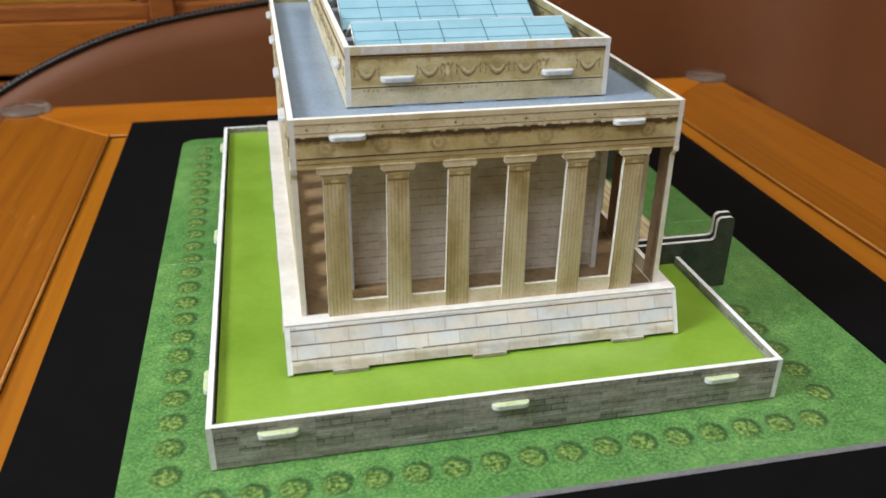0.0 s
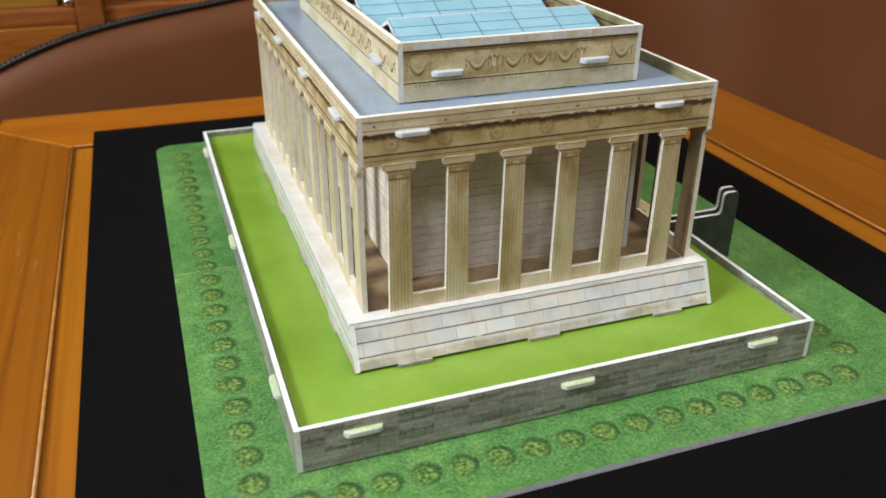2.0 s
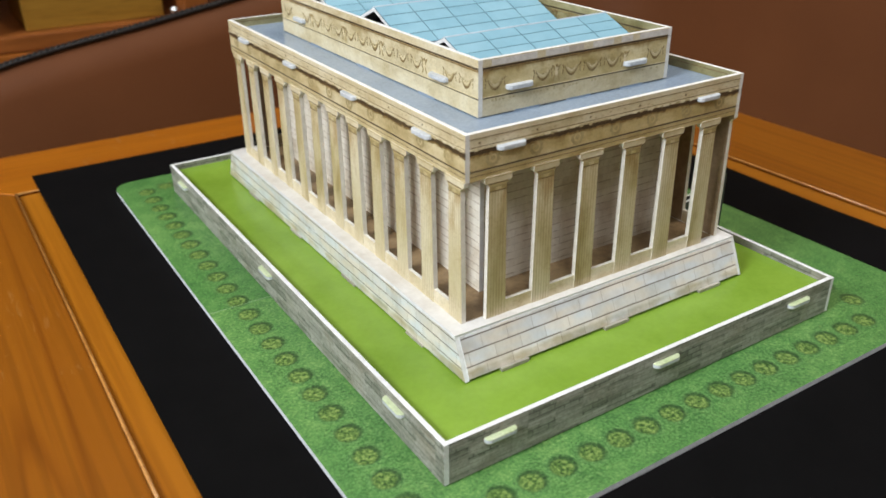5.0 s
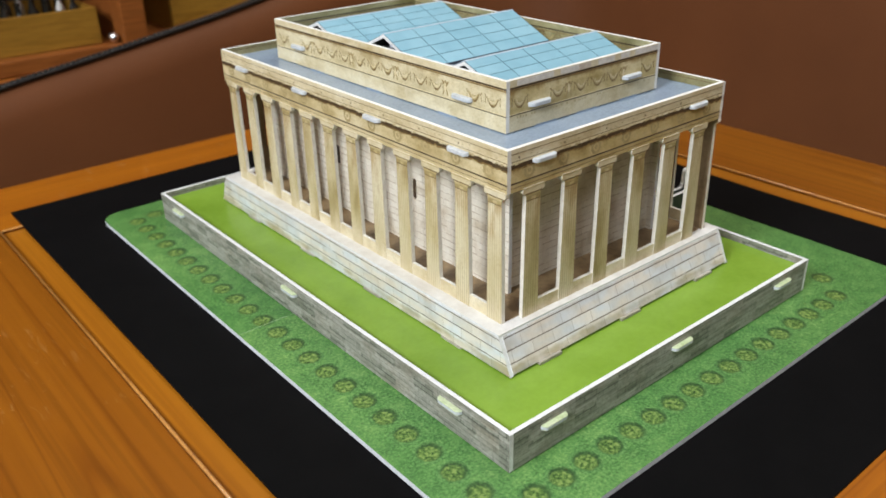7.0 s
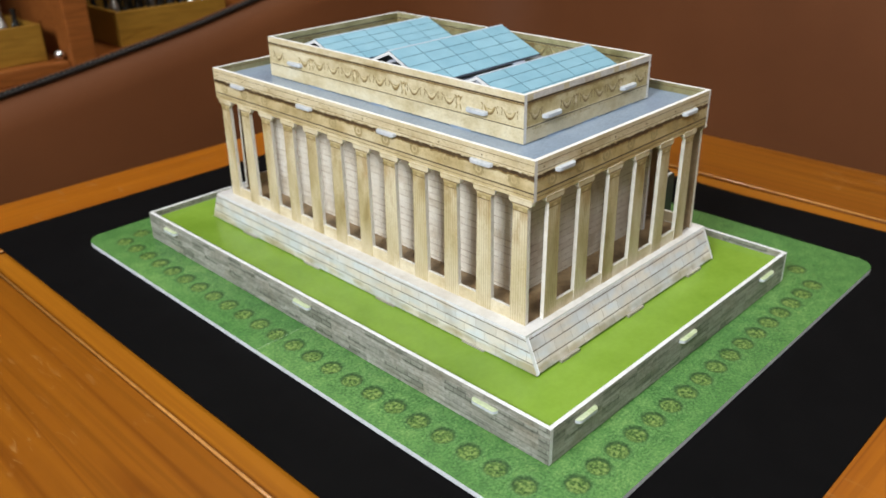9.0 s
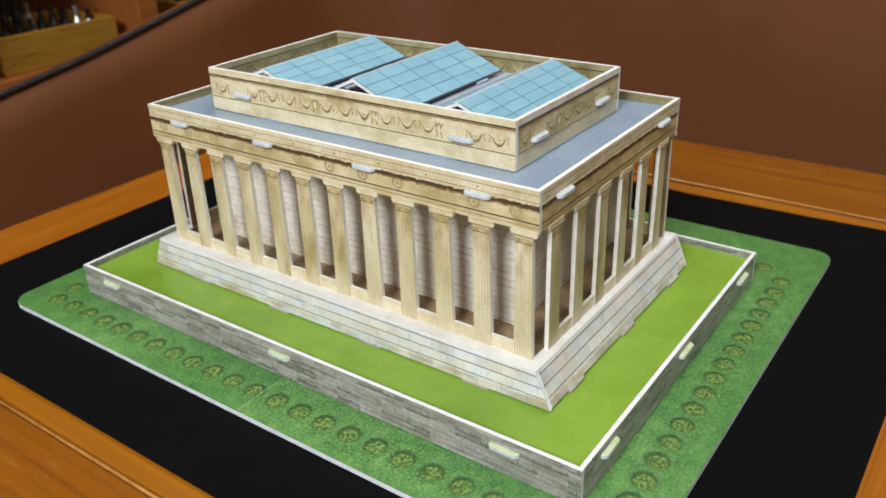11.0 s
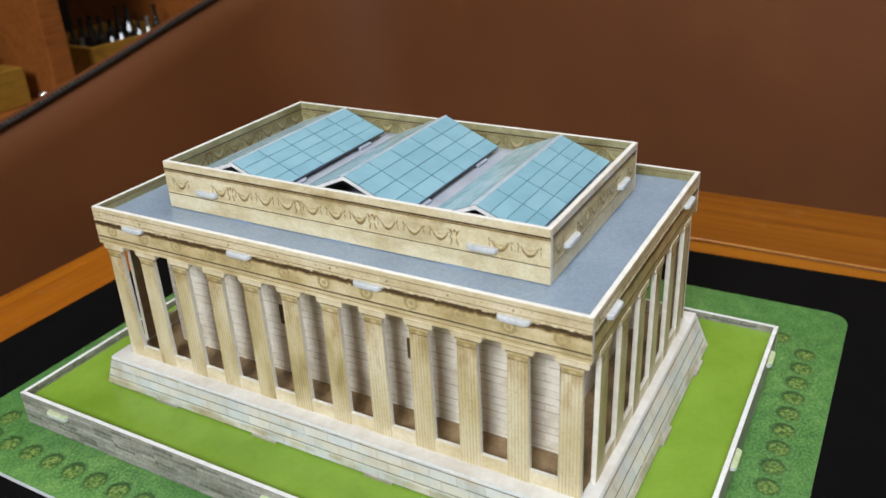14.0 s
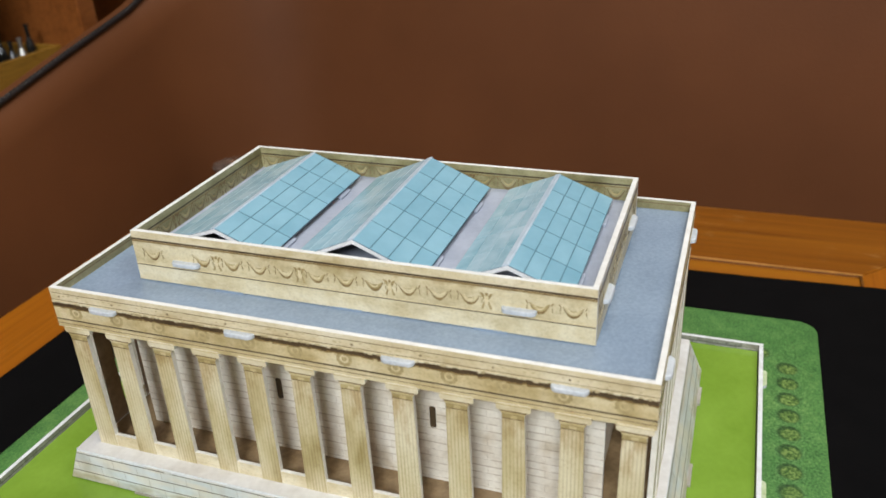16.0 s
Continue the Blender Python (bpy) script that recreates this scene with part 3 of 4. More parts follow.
def table():
    ox0, ox1, oy0, oy1 = -0.163, 0.414, -0.140, 0.440
    ix0, ix1, iy0, iy1 = -0.083, 0.3300, -0.059, 0.3625
    t = thing("side_table", ((ox0 + ox1) / 2, (oy0 + oy1) / 2, FLOOR_Z), "glossy orange-brown wooden side table with mitred frame", "table")

    def board(name, poly, mat, label="", drop=0.0):
        bm = bmesh.new()
        sheet(bm, poly, TZ - 0.026, TZ - drop, 0, 0)
        bmesh.ops.bevel(bm, geom=[e for e in bm.edges], offset=0.0016, segments=3, profile=0.5, affect="EDGES")
        part(name, bm, mat, t, label)
    g = 0.0002
    board("frame_board", [(ox0, oy1), (ix0 - g, iy1 + g), (ix1 + g, iy1 + g), (ox1, oy1)][::-1], TABLEWOOD)
    board("frame_board", [(ox0, oy0), (ox1, oy0), (ix1 + g, iy0 - g), (ix0 - g, iy0 - g)], TABLEWOOD)
    board("frame_board", [(ox0, oy0 + g), (ix0 - g, iy0), (ix0 - g, iy1), (ox0, oy1 - g)][::-1], TABLEWOOD_Y)
    board("frame_board", [(ox1, oy0 + g), (ox1, oy1 - g), (ix1 + g, iy1), (ix1 + g, iy0)][::-1], TABLEWOOD_Y)
    board("centre_panel", [(ix0 + g, iy0 + g), (ix1 - g, iy0 + g), (ix1 - g, iy1 - g), (ix0 + g, iy1 - g)], PANELWOOD, "", 0.0012)
    # bead added at the joint; its paler wood stands for the lit edge
    w = 0.0008
    for lo, hi in (((ix0 - w, iy0 - w), (ix0 + w, iy1 + w)), ((ix1 - w, iy0 - w), (ix1 + w, iy1 + w)), ((ix0 + w, iy0 - w), (ix1 - w, iy0 + w)), ((ix0 + w, iy1 - w), (ix1 - w, iy1 + w))):
        along_x = hi[0] - lo[0] > hi[1] - lo[1]
        bm = bmesh.new()
        ends = []
        for end in (0, 1):
            ring = []
            for i in range(13):
                a = math.pi * i / 12
                d, z = w * math.cos(a), TZ - 0.0002 + 0.0010 * math.sin(a)
                ring.append(bm.verts.new(((lo, hi)[end][0], (lo[1] + hi[1]) / 2 + d, z) if along_x else ((lo[0] + hi[0]) / 2 + d, (lo, hi)[end][1], z)))
            ends.append(ring)
        for i in range(12):
            bm.faces.new((ends[0][i], ends[0][i + 1], ends[1][i + 1], ends[1][i])).smooth = True
        for ring in ends:
            bm.faces.new(ring)
        bm.faces.new((ends[0][0], ends[0][-1], ends[1][-1], ends[1][0]))
        bmesh.ops.recalc_face_normals(bm, faces=bm.faces)
        part("edge_bead", bm, BEADWOOD, t, "paler worn bead along the panel joint, edge highlight painted in")
    for sx in (ox0 + 0.05, ox1 - 0.05):
        for sy in (oy0 + 0.05, oy1 - 0.05):
            bm = bmesh.new()
            r = bmesh.ops.create_cone(bm, cap_ends=True, segments=16, radius1=0.018, radius2=0.026, depth=-FLOOR_Z + TZ - 0.026)
            bmesh.ops.translate(bm, verts=r["verts"], vec=(sx, sy, (FLOOR_Z + TZ - 0.026) / 2))
            part("leg", bm, TABLEWOOD_Y, t)
    for sy in (oy0 + 0.04, oy1 - 0.04):
        bm = bmesh.new()
        block(bm, (ox0 + 0.05, sy - 0.01, TZ - 0.085), (ox1 - 0.05, sy + 0.01, TZ - 0.0262), 0, 0.002)
        part("apron", bm, TABLEWOOD, t)


table()


def bumper(x, y):
    """A clear plastic corner disc, domed, with a rim."""
    bm = bmesh.new()
    prof = [(0.0, 0.0052), (0.006, 0.0050), (0.0085, 0.0040), (0.0095, 0.0032), (0.0135, 0.0036), (0.0165, 0.0030), (0.0178, 0.0014), (0.0178, 0.0)]
    rings = []
    for r, z in prof[1:]:
        rings.append([bm.verts.new((r * math.cos(a), r * math.sin(a), z)) for a in (2 * math.pi * i / 40 for i in range(40))])
    top = bm.verts.new((0, 0, prof[0][1]))
    base = bm.verts.new((0, 0, 0))
    for i in range(40):
        j = (i + 1) % 40
        bm.faces.new((top, rings[0][i], rings[0][j]))
        bm.faces.new((base, rings[-1][j], rings[-1][i]))
        for a, b in zip(rings, rings[1:]):
            bm.faces.new((a[i], b[i], b[j], a[j]))
    for f in bm.faces:
        f.smooth = True
    bmesh.ops.recalc_face_normals(bm, faces=bm.faces)
    ob = part("corner_bumper", bm, CLEAR, None, "", pose(x, y, TZ + 0.0001))
    tagged(ob, "clear round plastic bumper on the table corner", "bumper", "corner bumpers")


bumper(-0.151, 0.433)
bumper(0.405, 0.436)

bm = bmesh.new()
sheet(bm, [(-0.0705, -0.0815), (0.3145, -0.0815), (0.3105, 0.0), (0.3085, 0.07), (0.3105, 0.15), (0.3150, 0.3875), (-0.0700, 0.3875)], TZ + 0.0001, -0.0025, 0, 0)
tagged(part("black_mat", bm, MAT, None, "matte black card sheet lying on the table"), category="mat")


# ---- base board with printed grass ----
def base_board():
    t = thing("base_board", (0.1125, 0.153, -0.0024), "printed green grass foam board with a round bush border", "board")
    x0, x1, y0, y1, seam, r = -0.0312, 0.2585, -0.0300, 0.3345, 0.1515, 0.011
    full = rounded(x0, y0, x1, y1, r, 6)
    low = [p for p in full if p[1] < seam]
    high = [p for p in full if p[1] > seam]
    lo_poly = [(x0, seam - 0.00012)] + [p for p in low if p[0] < 0.1] + [p for p in low if p[0] > 0.1] + [(x1, seam - 0.00012)]
    hi_poly = [(x1, seam + 0.00012)] + high + [(x0, seam + 0.00012)]
    for poly in (lo_poly, hi_poly):
        bm = bmesh.new()
        sheet(bm, poly, -0.0024, 0.0, 0, 1)
        part("board_half", bm, [GRASS, GREYEDGE], t)
    bm = bmesh.new()
    block(bm, (x0 + 0.0002, seam - 0.0001, -0.0020), (x1 - 0.0002, seam + 0.0001, 0.00012))
    part("seam_edge", bm, LAWNSEAM, t, "pale cut edge at the joint of the board halves")
    # one printed bush: a leafy disc laid on the grass
    bm = bmesh.new()
    ring = [bm.verts.new((0.0002 + 0.0066 * math.cos(2 * math.pi * k / 28), 0.0002 + 0.0065 * math.sin(2 * math.pi * k / 28), 0.00010)) for k in range(28)]
    bm.faces.new(ring)
    me = mesh_of("printed_bush", bm, BUSH)
    spots = [(-0.0025 + 0.0132 * i, -0.0144) for i in range(17)]
    spots += [(-0.0167, -0.0008 + 0.01418 * i) for i in range(23)]
    spots += [(-0.0040, 0.3150)]
    spots += [(0.2207, -0.0008 + 0.0152 * i) for i in range(5)]
    for i, (x, y) in enumerate(spots):
        place("printed_bush", me, t, pose(x, y, 0, 0, 0, (i * 37) % 9 - 4))


base_board()

# ---- terrace: low box with walls, lawn, stair ----
RIM, LAWN_Z = 0.0175, 0.0142
TX0, TX1, TY0, TY1 = -0.0020, 0.2020, -0.0005, 0.3030


def terrace():
    t = thing("terrace", (0.1, 0.151, 0.0), "low terrace box of grey stone print with lime green lawn", "terrace")
    tab = tab_mesh("tab", 0.0132, 0.0020, 0.0023, TABGREEN)

    def card(which, half0, half1, tabs):
        m = side(which, TX0, TX1, TY0, TY1)
        bm = bmesh.new()
        plate(bm, rect(half0, 0.0006, half1, RIM), 0, T, 0, 1)
        w = part("terrace_wall", bm, [STONE, FOAM], t, "", m)
        for u in tabs:
            place("tab", tab, w, m @ pose(u, 0, 0.0128), "rounded green and white locking tab")
    hw, hl = (TX1 - TX0) / 2, (TY1 - TY0) / 2
    card("front", -hw + T, hw - T, (-0.0795, -0.0011, 0.0781))
    card("back", -hw + T, hw - T, (-0.0795, 0.0, 0.0781))
    card("left", -hl, hl, (0.1194, -0.0003, -0.1262))
    # the entrance side is open in the middle
    m = side("right", TX0, TX1, TY0, TY1)
    for a, b in ((-hl, -0.0683), (0.0683, hl)):
        bm = bmesh.new()
        plate(bm, rect(a, 0.0006, b, RIM), 0, T, 0, 1)
        part("terrace_wall", bm, [STONE, FOAM], t, "", m)
    bm = bmesh.new()
    sheet(bm, [(TX0 + T + 0.0009, TY0 + T + 0.0004), (TX1 - T - 0.0004, TY0 + T + 0.0004), (TX1 - T - 0.0004, TY1 - T - 0.0004), (TX0 + T + 0.0009, TY1 - T - 0.0004)], LAWN_Z - T, LAWN_Z, 0, 1)
    part("lawn", bm, [LAWN, FOAM], t, "glossy lime green printed lawn card")
    # cheek walls of the stair: two cards each, low with a raised round-topped pier
    for y in (0.0826, 0.0858, 0.2150, 0.2182):
        bm = bmesh.new()
        k = 0.0012 if y in (0.0858, 0.2150) else 0.0
        prof = [(0.1765, 0.0002), (0.2268, 0.0002), (0.2268, 0.0325)]
        prof += [(0.2268 - 0.0022 + 0.0022 * math.cos(a), 0.0328 + 0.0022 * math.sin(a)) for a in (radians(15 * i) for i in range(1, 7))]
        prof += [(0.2208 - 0.0022 * math.sin(a), 0.0328 + 0.0022 * math.cos(a)) for a in (radians(15 * i) for i in range(0, 7))]
        prof += [(0.2186, 0.0260), (0.2178, 0.0246), (0.2164, 0.0242), (0.1765, 0.0242)]
        plate(bm, [(x, z + k) for x, z in prof], y, y + T, 0, 1)
        part("cheek_wall", bm, [CHEEK, FOAM], t, "dark grey-green stair wall with a raised rounded pier")
    n = 9
    for i in range(n):
        bm = bmesh.new()
        xa, z1 = 0.1745 + 0.0048 * i, 0.0295 - 0.0031 * i
        block(bm, (xa, 0.0886, z1 - 0.0030), (xa + 0.0056, 0.2146, z1), 0, 0.0003)
        part("stair_step", bm, PALE if i % 2 else TAN, t)


terrace()


# ---- the temple: plinth, porch floor, colonnade cards, cella, deck ----
PZ = 0.0305     # top of the plinth cards
FZ = 0.0314     # porch floor
CAP0, CAP1 = 0.0848, 0.0882
TOP = 0.1053
PX0, PX1, PY0, PY1 = 0.0250, 0.1745, 0.0272, 0.2748
EX0, EX1, EY0, EY1 = 0.0316, 0.1687, 0.0374, 0.2645


def column_mesh():
    """A flat cut-out column: tapered fluted shaft, dark necking, flared echinus and a wide rounded abacus."""
    bm = bmesh.new()
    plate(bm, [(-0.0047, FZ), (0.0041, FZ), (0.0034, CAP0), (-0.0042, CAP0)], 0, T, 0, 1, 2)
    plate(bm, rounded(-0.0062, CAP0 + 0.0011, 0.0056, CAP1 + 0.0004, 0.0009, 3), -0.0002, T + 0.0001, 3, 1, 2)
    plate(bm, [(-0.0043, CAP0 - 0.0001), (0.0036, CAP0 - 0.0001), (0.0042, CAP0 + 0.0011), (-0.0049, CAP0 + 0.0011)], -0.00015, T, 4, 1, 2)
    # necking below the capital, printed darker, with a pale worn streak
    plate(bm, rect(-0.0042, CAP0 - 0.0019, 0.0034, CAP0 - 0.0002), -0.00010, 0.0002, 6, 6)
    plate(bm, rect(-0.0014, CAP0 - 0.0018, 0.0010, CAP0 - 0.0006), -0.00013, 0.0002, 4, 4)
    plate(bm, rect(-0.0042, CAP0 - 0.0022, 0.0034, CAP0 - 0.0018), -0.00012, 0.0002, 5, 5)
    plate(bm, rect(-0.0049, CAP0 + 0.0008, 0.0042, CAP0 + 0.0012), -0.00028, 0.0, 5, 5)
    plate(bm, rect(-0.0061, CAP1 - 0.0002, 0.0055, CAP1 + 0.00015), -0.0003, 0.0, 4, 4)
    return mesh_of("column", bm, [FLUTE, CUTEDGE, INNER, PALE, TAN, UMBER, NECK])


def wreath_mesh():
    bm = bmesh.new()
    for r0, r1, z, mat in ((0.0017, 0.0028, -0.00010, 0), (0.0000, 0.0009, -0.00010, 0)):
        n = 20
        a = [(bm.verts.new((r0 * math.cos(2 * math.pi * i / n), z, r0 * math.sin(2 * math.pi * i / n))),
              bm.verts.new((r1 * (1 + 0.12 * (i % 2)) * math.cos(2 * math.pi * i / n), z, r1 * (1 + 0.12 * (i % 2)) * math.sin(2 * math.pi * i / n)))) for i in range(n)]
        for i in range(n):
            if i in (5,):
                continue
            f = bm.faces.new((a[i][0], a[i][1], a[(i + 1) % n][1], a[(i + 1) % n][0]))
            f.material_index = mat
    bmesh.ops.recalc_face_normals(bm, faces=bm.faces)
    return mesh_of("printed_wreath", bm, WREATHINK)


def garland_mesh(ink, fill, gleam):
    """A printed swag: a full crescent with a dark underside, hung from two thin ribbons."""
    bm = bmesh.new()

    def crescent(w, top, low, y, mat):
        n = 12
        lo, hi = [], []
        for i in range(n + 1):
            u = -1 + 2 * i / n
            lo.append(bm.verts.new((w * u, y, low + (0.0014 - low) * abs(u) ** 2.2)))
            hi.append(bm.verts.new((w * u, y, top + (0.0019 - top) * abs(u) ** 2.0)))
        for i in range(n):
            f = bm.faces.new((lo[i], lo[i + 1], hi[i + 1], hi[i]))
            f.material_index = mat
    crescent(0.0037, 0.0003, -0.0029, -0.00010, 0)
    crescent(0.0034, 0.0002, -0.0017, -0.00016, 1)
    crescent(0.0024, -0.0004, -0.0010, -0.00020, 2)
    for k in (-1, 1):  # ribbons from the tips
        plate(bm, [(k * 0.0040, 0.0008), (k * 0.0044, 0.0010), (k * 0.0051, 0.0024), (k * 0.0047, 0.0026)], -0.00010, 0.0001, 0, 0)
        plate(bm, [(k * 0.0044, 0.0004), (k * 0.0047, 0.0006), (k * 0.0049, -0.0016), (k * 0.0046, -0.0014)], -0.00010, 0.0001, 0, 0)
    bmesh.ops.recalc_face_normals(bm, faces=bm.faces)
    return mesh_of("printed_garland", bm, [ink, fill, gleam])


def emblem_mesh(ink, fill):
    """The upright ornament printed between groups of swags: a body, two raised wings and two ribbons."""
    bm = bmesh.new()
    for k in (-1, 1):
        plate(bm, [(0, -0.0004), (k * 0.0009, 0.0004), (k * 0.0024, 0.0030), (k * 0.0012, 0.0026), (0, 0.0012)][::k], -0.00010, 0.0001, 0, 0)
        plate(bm, [(k * 0.0003, -0.0006), (k * 0.0008, -0.0004), (k * 0.0019, -0.0030), (k * 0.0012, -0.0032)][::k], -0.00010, 0.0001, 0, 0)
    plate(bm, rounded(-0.0007, -0.0014, 0.0007, 0.0022, 0.0005, 3), -0.00014, 0.0001, 1, 1)
    plate(bm, rounded(-0.0004, 0.0018, 0.0006, 0.0030, 0.0004, 3), -0.00016, 0.0001, 0, 0)
    bmesh.ops.recalc_face_normals(bm, faces=bm.faces)
    return mesh_of("printed_emblem", bm, [ink, fill])


COLUMN, WREATH, GARLAND, INNER_GARLAND = column_mesh(), wreath_mesh(), garland_mesh(BROWNINK, TAN, LIGHTINK), garland_mesh(UMBER, OLIVESHADED, OCHRE)
EMBLEM, INNER_EMBLEM = emblem_mesh(SOFTINK, LIGHTINK), emblem_mesh(UMBER, OLIVESHADED)
TAB = tab_mesh("tab", 0.0120, 0.0018, 0.0024)


def dentils(bm, u0, u1, z, y):
    """The printed cornice: a dark shaded line with a ragged lower side, under a row of small worn pale teeth."""
    rnd = random.Random(int((u1 - u0) * 1e5))
    u = u0
    while u < u1 - 1e-6:
        e = min(u1, u + 0.0011 + 0.0016 * rnd.random())
        low = 0.0013 + 0.0006 * rnd.random()
        plate(bm, [(u, z - low), (e, z - low), (e, z + 0.0001), (u, z + 0.0001)], y, 0.0002, 0, 0)
        plate(bm, [(u, z - low - 0.0003 - 0.0006 * rnd.random()), (e, z - low - 0.0003 - 0.0006 * rnd.random()), (e, z - low), (u, z - low)], y, 0.0002, 4, 4)
        d = 0.0006 * rnd.random() ** 1.5
        plate(bm, [(u, z + 0.0007), (u + 0.0001, z + 0.0001 - d), (e - 0.0003, z + 0.0001 - d), (e - 0.0001, z + 0.0007)], y - 0.00006, 0.0002, 1 if rnd.random() < 0.7 else 3, 1)
        u = e


def temple():
    t = thing("temple", (0.1, 0.151, LAWN_Z), "cream stone print card temple with fluted columns and grey deck", "building model")
    hw, hl = (EX1 - EX0) / 2, (EY1 - EY0) / 2

    # plinth: upright trapezoid cards on the long sides, leaning cards on the short ones
    ph = (PY1 - PY0) / 2
    for which in ("left", "right"):
        bm = bmesh.new()
        z0 = LAWN_Z + 0.0007
        plate(bm, [(-ph, z0), (ph, z0), (ph - 0.0069, PZ), (-ph + 0.0069, PZ)], 0, T, 0, 1)
        m = side(which, PX0, PX1, PY0, PY1)
        w = part("plinth_card", bm, [PLINTH, FOAM], t, "", m)
        for u in (-0.085, -0.028, 0.030, 0.088):
            bm = bmesh.new()
            plate(bm, rect(u - 0.0065, LAWN_Z - 0.0006, u + 0.0065, z0 + 0.0001), -0.0006, T, 0, 1)
            part("foot_tab", bm, [FOOT, FOOT], w, "", m)
    for which in ("front", "back"):
        bm = bmesh.new()
        x0, x1 = -(PX1 - PX0) / 2 + T, (PX1 - PX0) / 2 - T
        z0 = LAWN_Z + 0.0014
        plate(bm, rect(x0, z0, x1, PZ), 0, T, 0, 1)
        for v in bm.verts:  # lean inwards
            v.co.y += 0.0067 * (v.co.z - z0) / (PZ - z0)
        m = side(which, PX0, PX1, PY0, PY1)
        w = part("plinth_card", bm, [PLINTH, FOAM], t, "", m)
        for u in (-0.0525, -0.001, 0.0535):
            bm = bmesh.new()
            sheet(bm, rect(u - 0.0064, -0.0012, u + 0.0064, 0.0008), LAWN_Z + 0.0002, LAWN_Z + 0.0015, 0, 1)
            part("foot_tab", bm, [FOOT, FOOT], w, "", m)
    bm = bmesh.new()
    sheet(bm, rect(PX0 + 0.0002, PY0 + 0.0069, PX1 - 0.0002, PY1 - 0.0069), PZ + 0.0001, FZ, 0, 1)
    part("ledge_card", bm, [LEDGE, FOAM], t, "pale stone print floor card")
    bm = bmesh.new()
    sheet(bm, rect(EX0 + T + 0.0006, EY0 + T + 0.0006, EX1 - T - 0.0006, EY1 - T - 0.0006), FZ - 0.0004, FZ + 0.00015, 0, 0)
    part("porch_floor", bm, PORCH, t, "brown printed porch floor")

    # colonnade cards
    def colonnade(which, centres, length, tabs, wreaths):
        m = side(which, EX0, EX1, EY0, EY1)
        h = length / 2
        bm = bmesh.new()
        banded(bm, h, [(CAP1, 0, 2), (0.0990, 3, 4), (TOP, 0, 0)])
        e = part("entablature_card", bm, [STAINED_SHADED if which in ("front", "back") else STAINED_SHADED_LONG, EDGECREAM, INNER, PALE, OLIVESHADED], t, "tan entablature card with white cut edges", m)
        bm = bmesh.new()
        plate(bm, rect(-h, 0.09150, h, 0.09200), -0.0001, 0.0002, 0, 0)
        plate(bm, rect(-h, 0.0912, h, 0.09155), -0.0001, 0.0002, 3, 3)
        plate(bm, rect(-h + T, 0.1036, h - T, 0.1040), T - 0.0002, T + 0.0001, 2, 2)
        plate(bm, rect(-h, 0.10325, h, 0.10345), -0.0001, 0.0002, 2, 2)
        plate(bm, rect(-h, 0.1003, h, 0.1005), -0.0001, 0.0002, 2, 2)
        plate(bm, rect(-h, 0.0899, h, 0.0901), -0.0001, 0.0002, 2, 2)
        dentils(bm, -h, h, 0.0992, -0.00012)
        for i in range(int(length / 0.0246)):
            u = -h + 0.004 + i * 0.0245
            plate(bm, rect(u - 0.0004, 0.1014, u + 0.0003, 0.1021), -0.00012, 0.0002, 2, 2)
        rnd = random.Random(int(length * 1e4))
        for i in range(int(length / 0.0021)):
            u = -h + (i + rnd.random()) * 0.0021
            k = rnd.random()
            if k < 0.5:
                z = 0.1008 + 0.0022 * rnd.random()
                plate(bm, rect(u - 0.0003, z, u + 0.0003 + 0.0006 * k, z + 0.0003 + 0.0003 * k), -0.0001, 0.0002, 3, 3)
        part("printed_moulding", bm, [INK, PALE, UMBER, FAINTINK, BROWNINK], e, "dark printed cornice line with small dentils", m)
        for u in wreaths:
            place("printed_wreath", WREATH, e, m @ pose(u, 0, 0.0953))
        for u in tabs:
            place("tab", TAB, e, m @ pose(u, 0, 0.0987), "white rounded locking tab")
        for u in centres:
            place("column", COLUMN, t, m @ pose(u, 0, 0), "flat fluted tan column with a cream capital")
        for a, b in zip(centres, centres[1:]):
            bm = bmesh.new()
            plate(bm, rect(a + 0.0040, FZ, b - 0.0046, 0.0371), 0.0002, T - 0.0002, 0, 1)
            part("sill", bm, [PALE, CUTEDGE], t, "", m)

    short = [-0.0008 + 0.02135 * (i - 2.5) for i in range(6)]
    long_ = [0.00125 + 0.0193 * (i - 5.5) for i in range(12)]
    ws = [-0.0571 + 0.0188 * i for i in range(7)]
    wl = [0.0188 * (i - 5.5) for i in range(12)]
    colonnade("front", short, 2 * (hw - T), (-0.0496, 0.0483), ws)
    colonnade("back", short, 2 * (hw - T), (-0.0496, 0.0483), ws)
    colonnade("left", long_, 2 * hl, (0.0866, 0.0294, -0.0309, -0.0896), wl)
    colonnade("right", [-u for u in long_[::-1]], 2 * hl, (0.0866, 0.0294, -0.0309, -0.0896), wl)

    # cella walls behind the columns
    cx0, cx1, cy0, cy1 = 0.0505, 0.1495, 0.0585, 0.2435
    for which, h in (("left", (cy1 - cy0) / 2 + 0.0032), ("front", (cx1 - cx0) / 2), ("back", (cx1 - cx0) / 2), ("right", (cy1 - cy0) / 2 + 0.0032)):
        m = side(which, cx0, cx1, cy0, cy1)
        bm = bmesh.new()
        if which == "right":  # the open entrance
            plate(bm, rect(-h, FZ + 0.0002, -0.022, 0.0974), 0, T, 0, 1)
            part("cella_wall", bm, [CELLA, FOAM], t, "pale printed ashlar inner wall", m)
            bm = bmesh.new()
            plate(bm, rect(0.022, FZ + 0.0002, h, 0.0974), 0, T, 0, 1)
        else:
            inset = T if which in ("front", "back") else 0
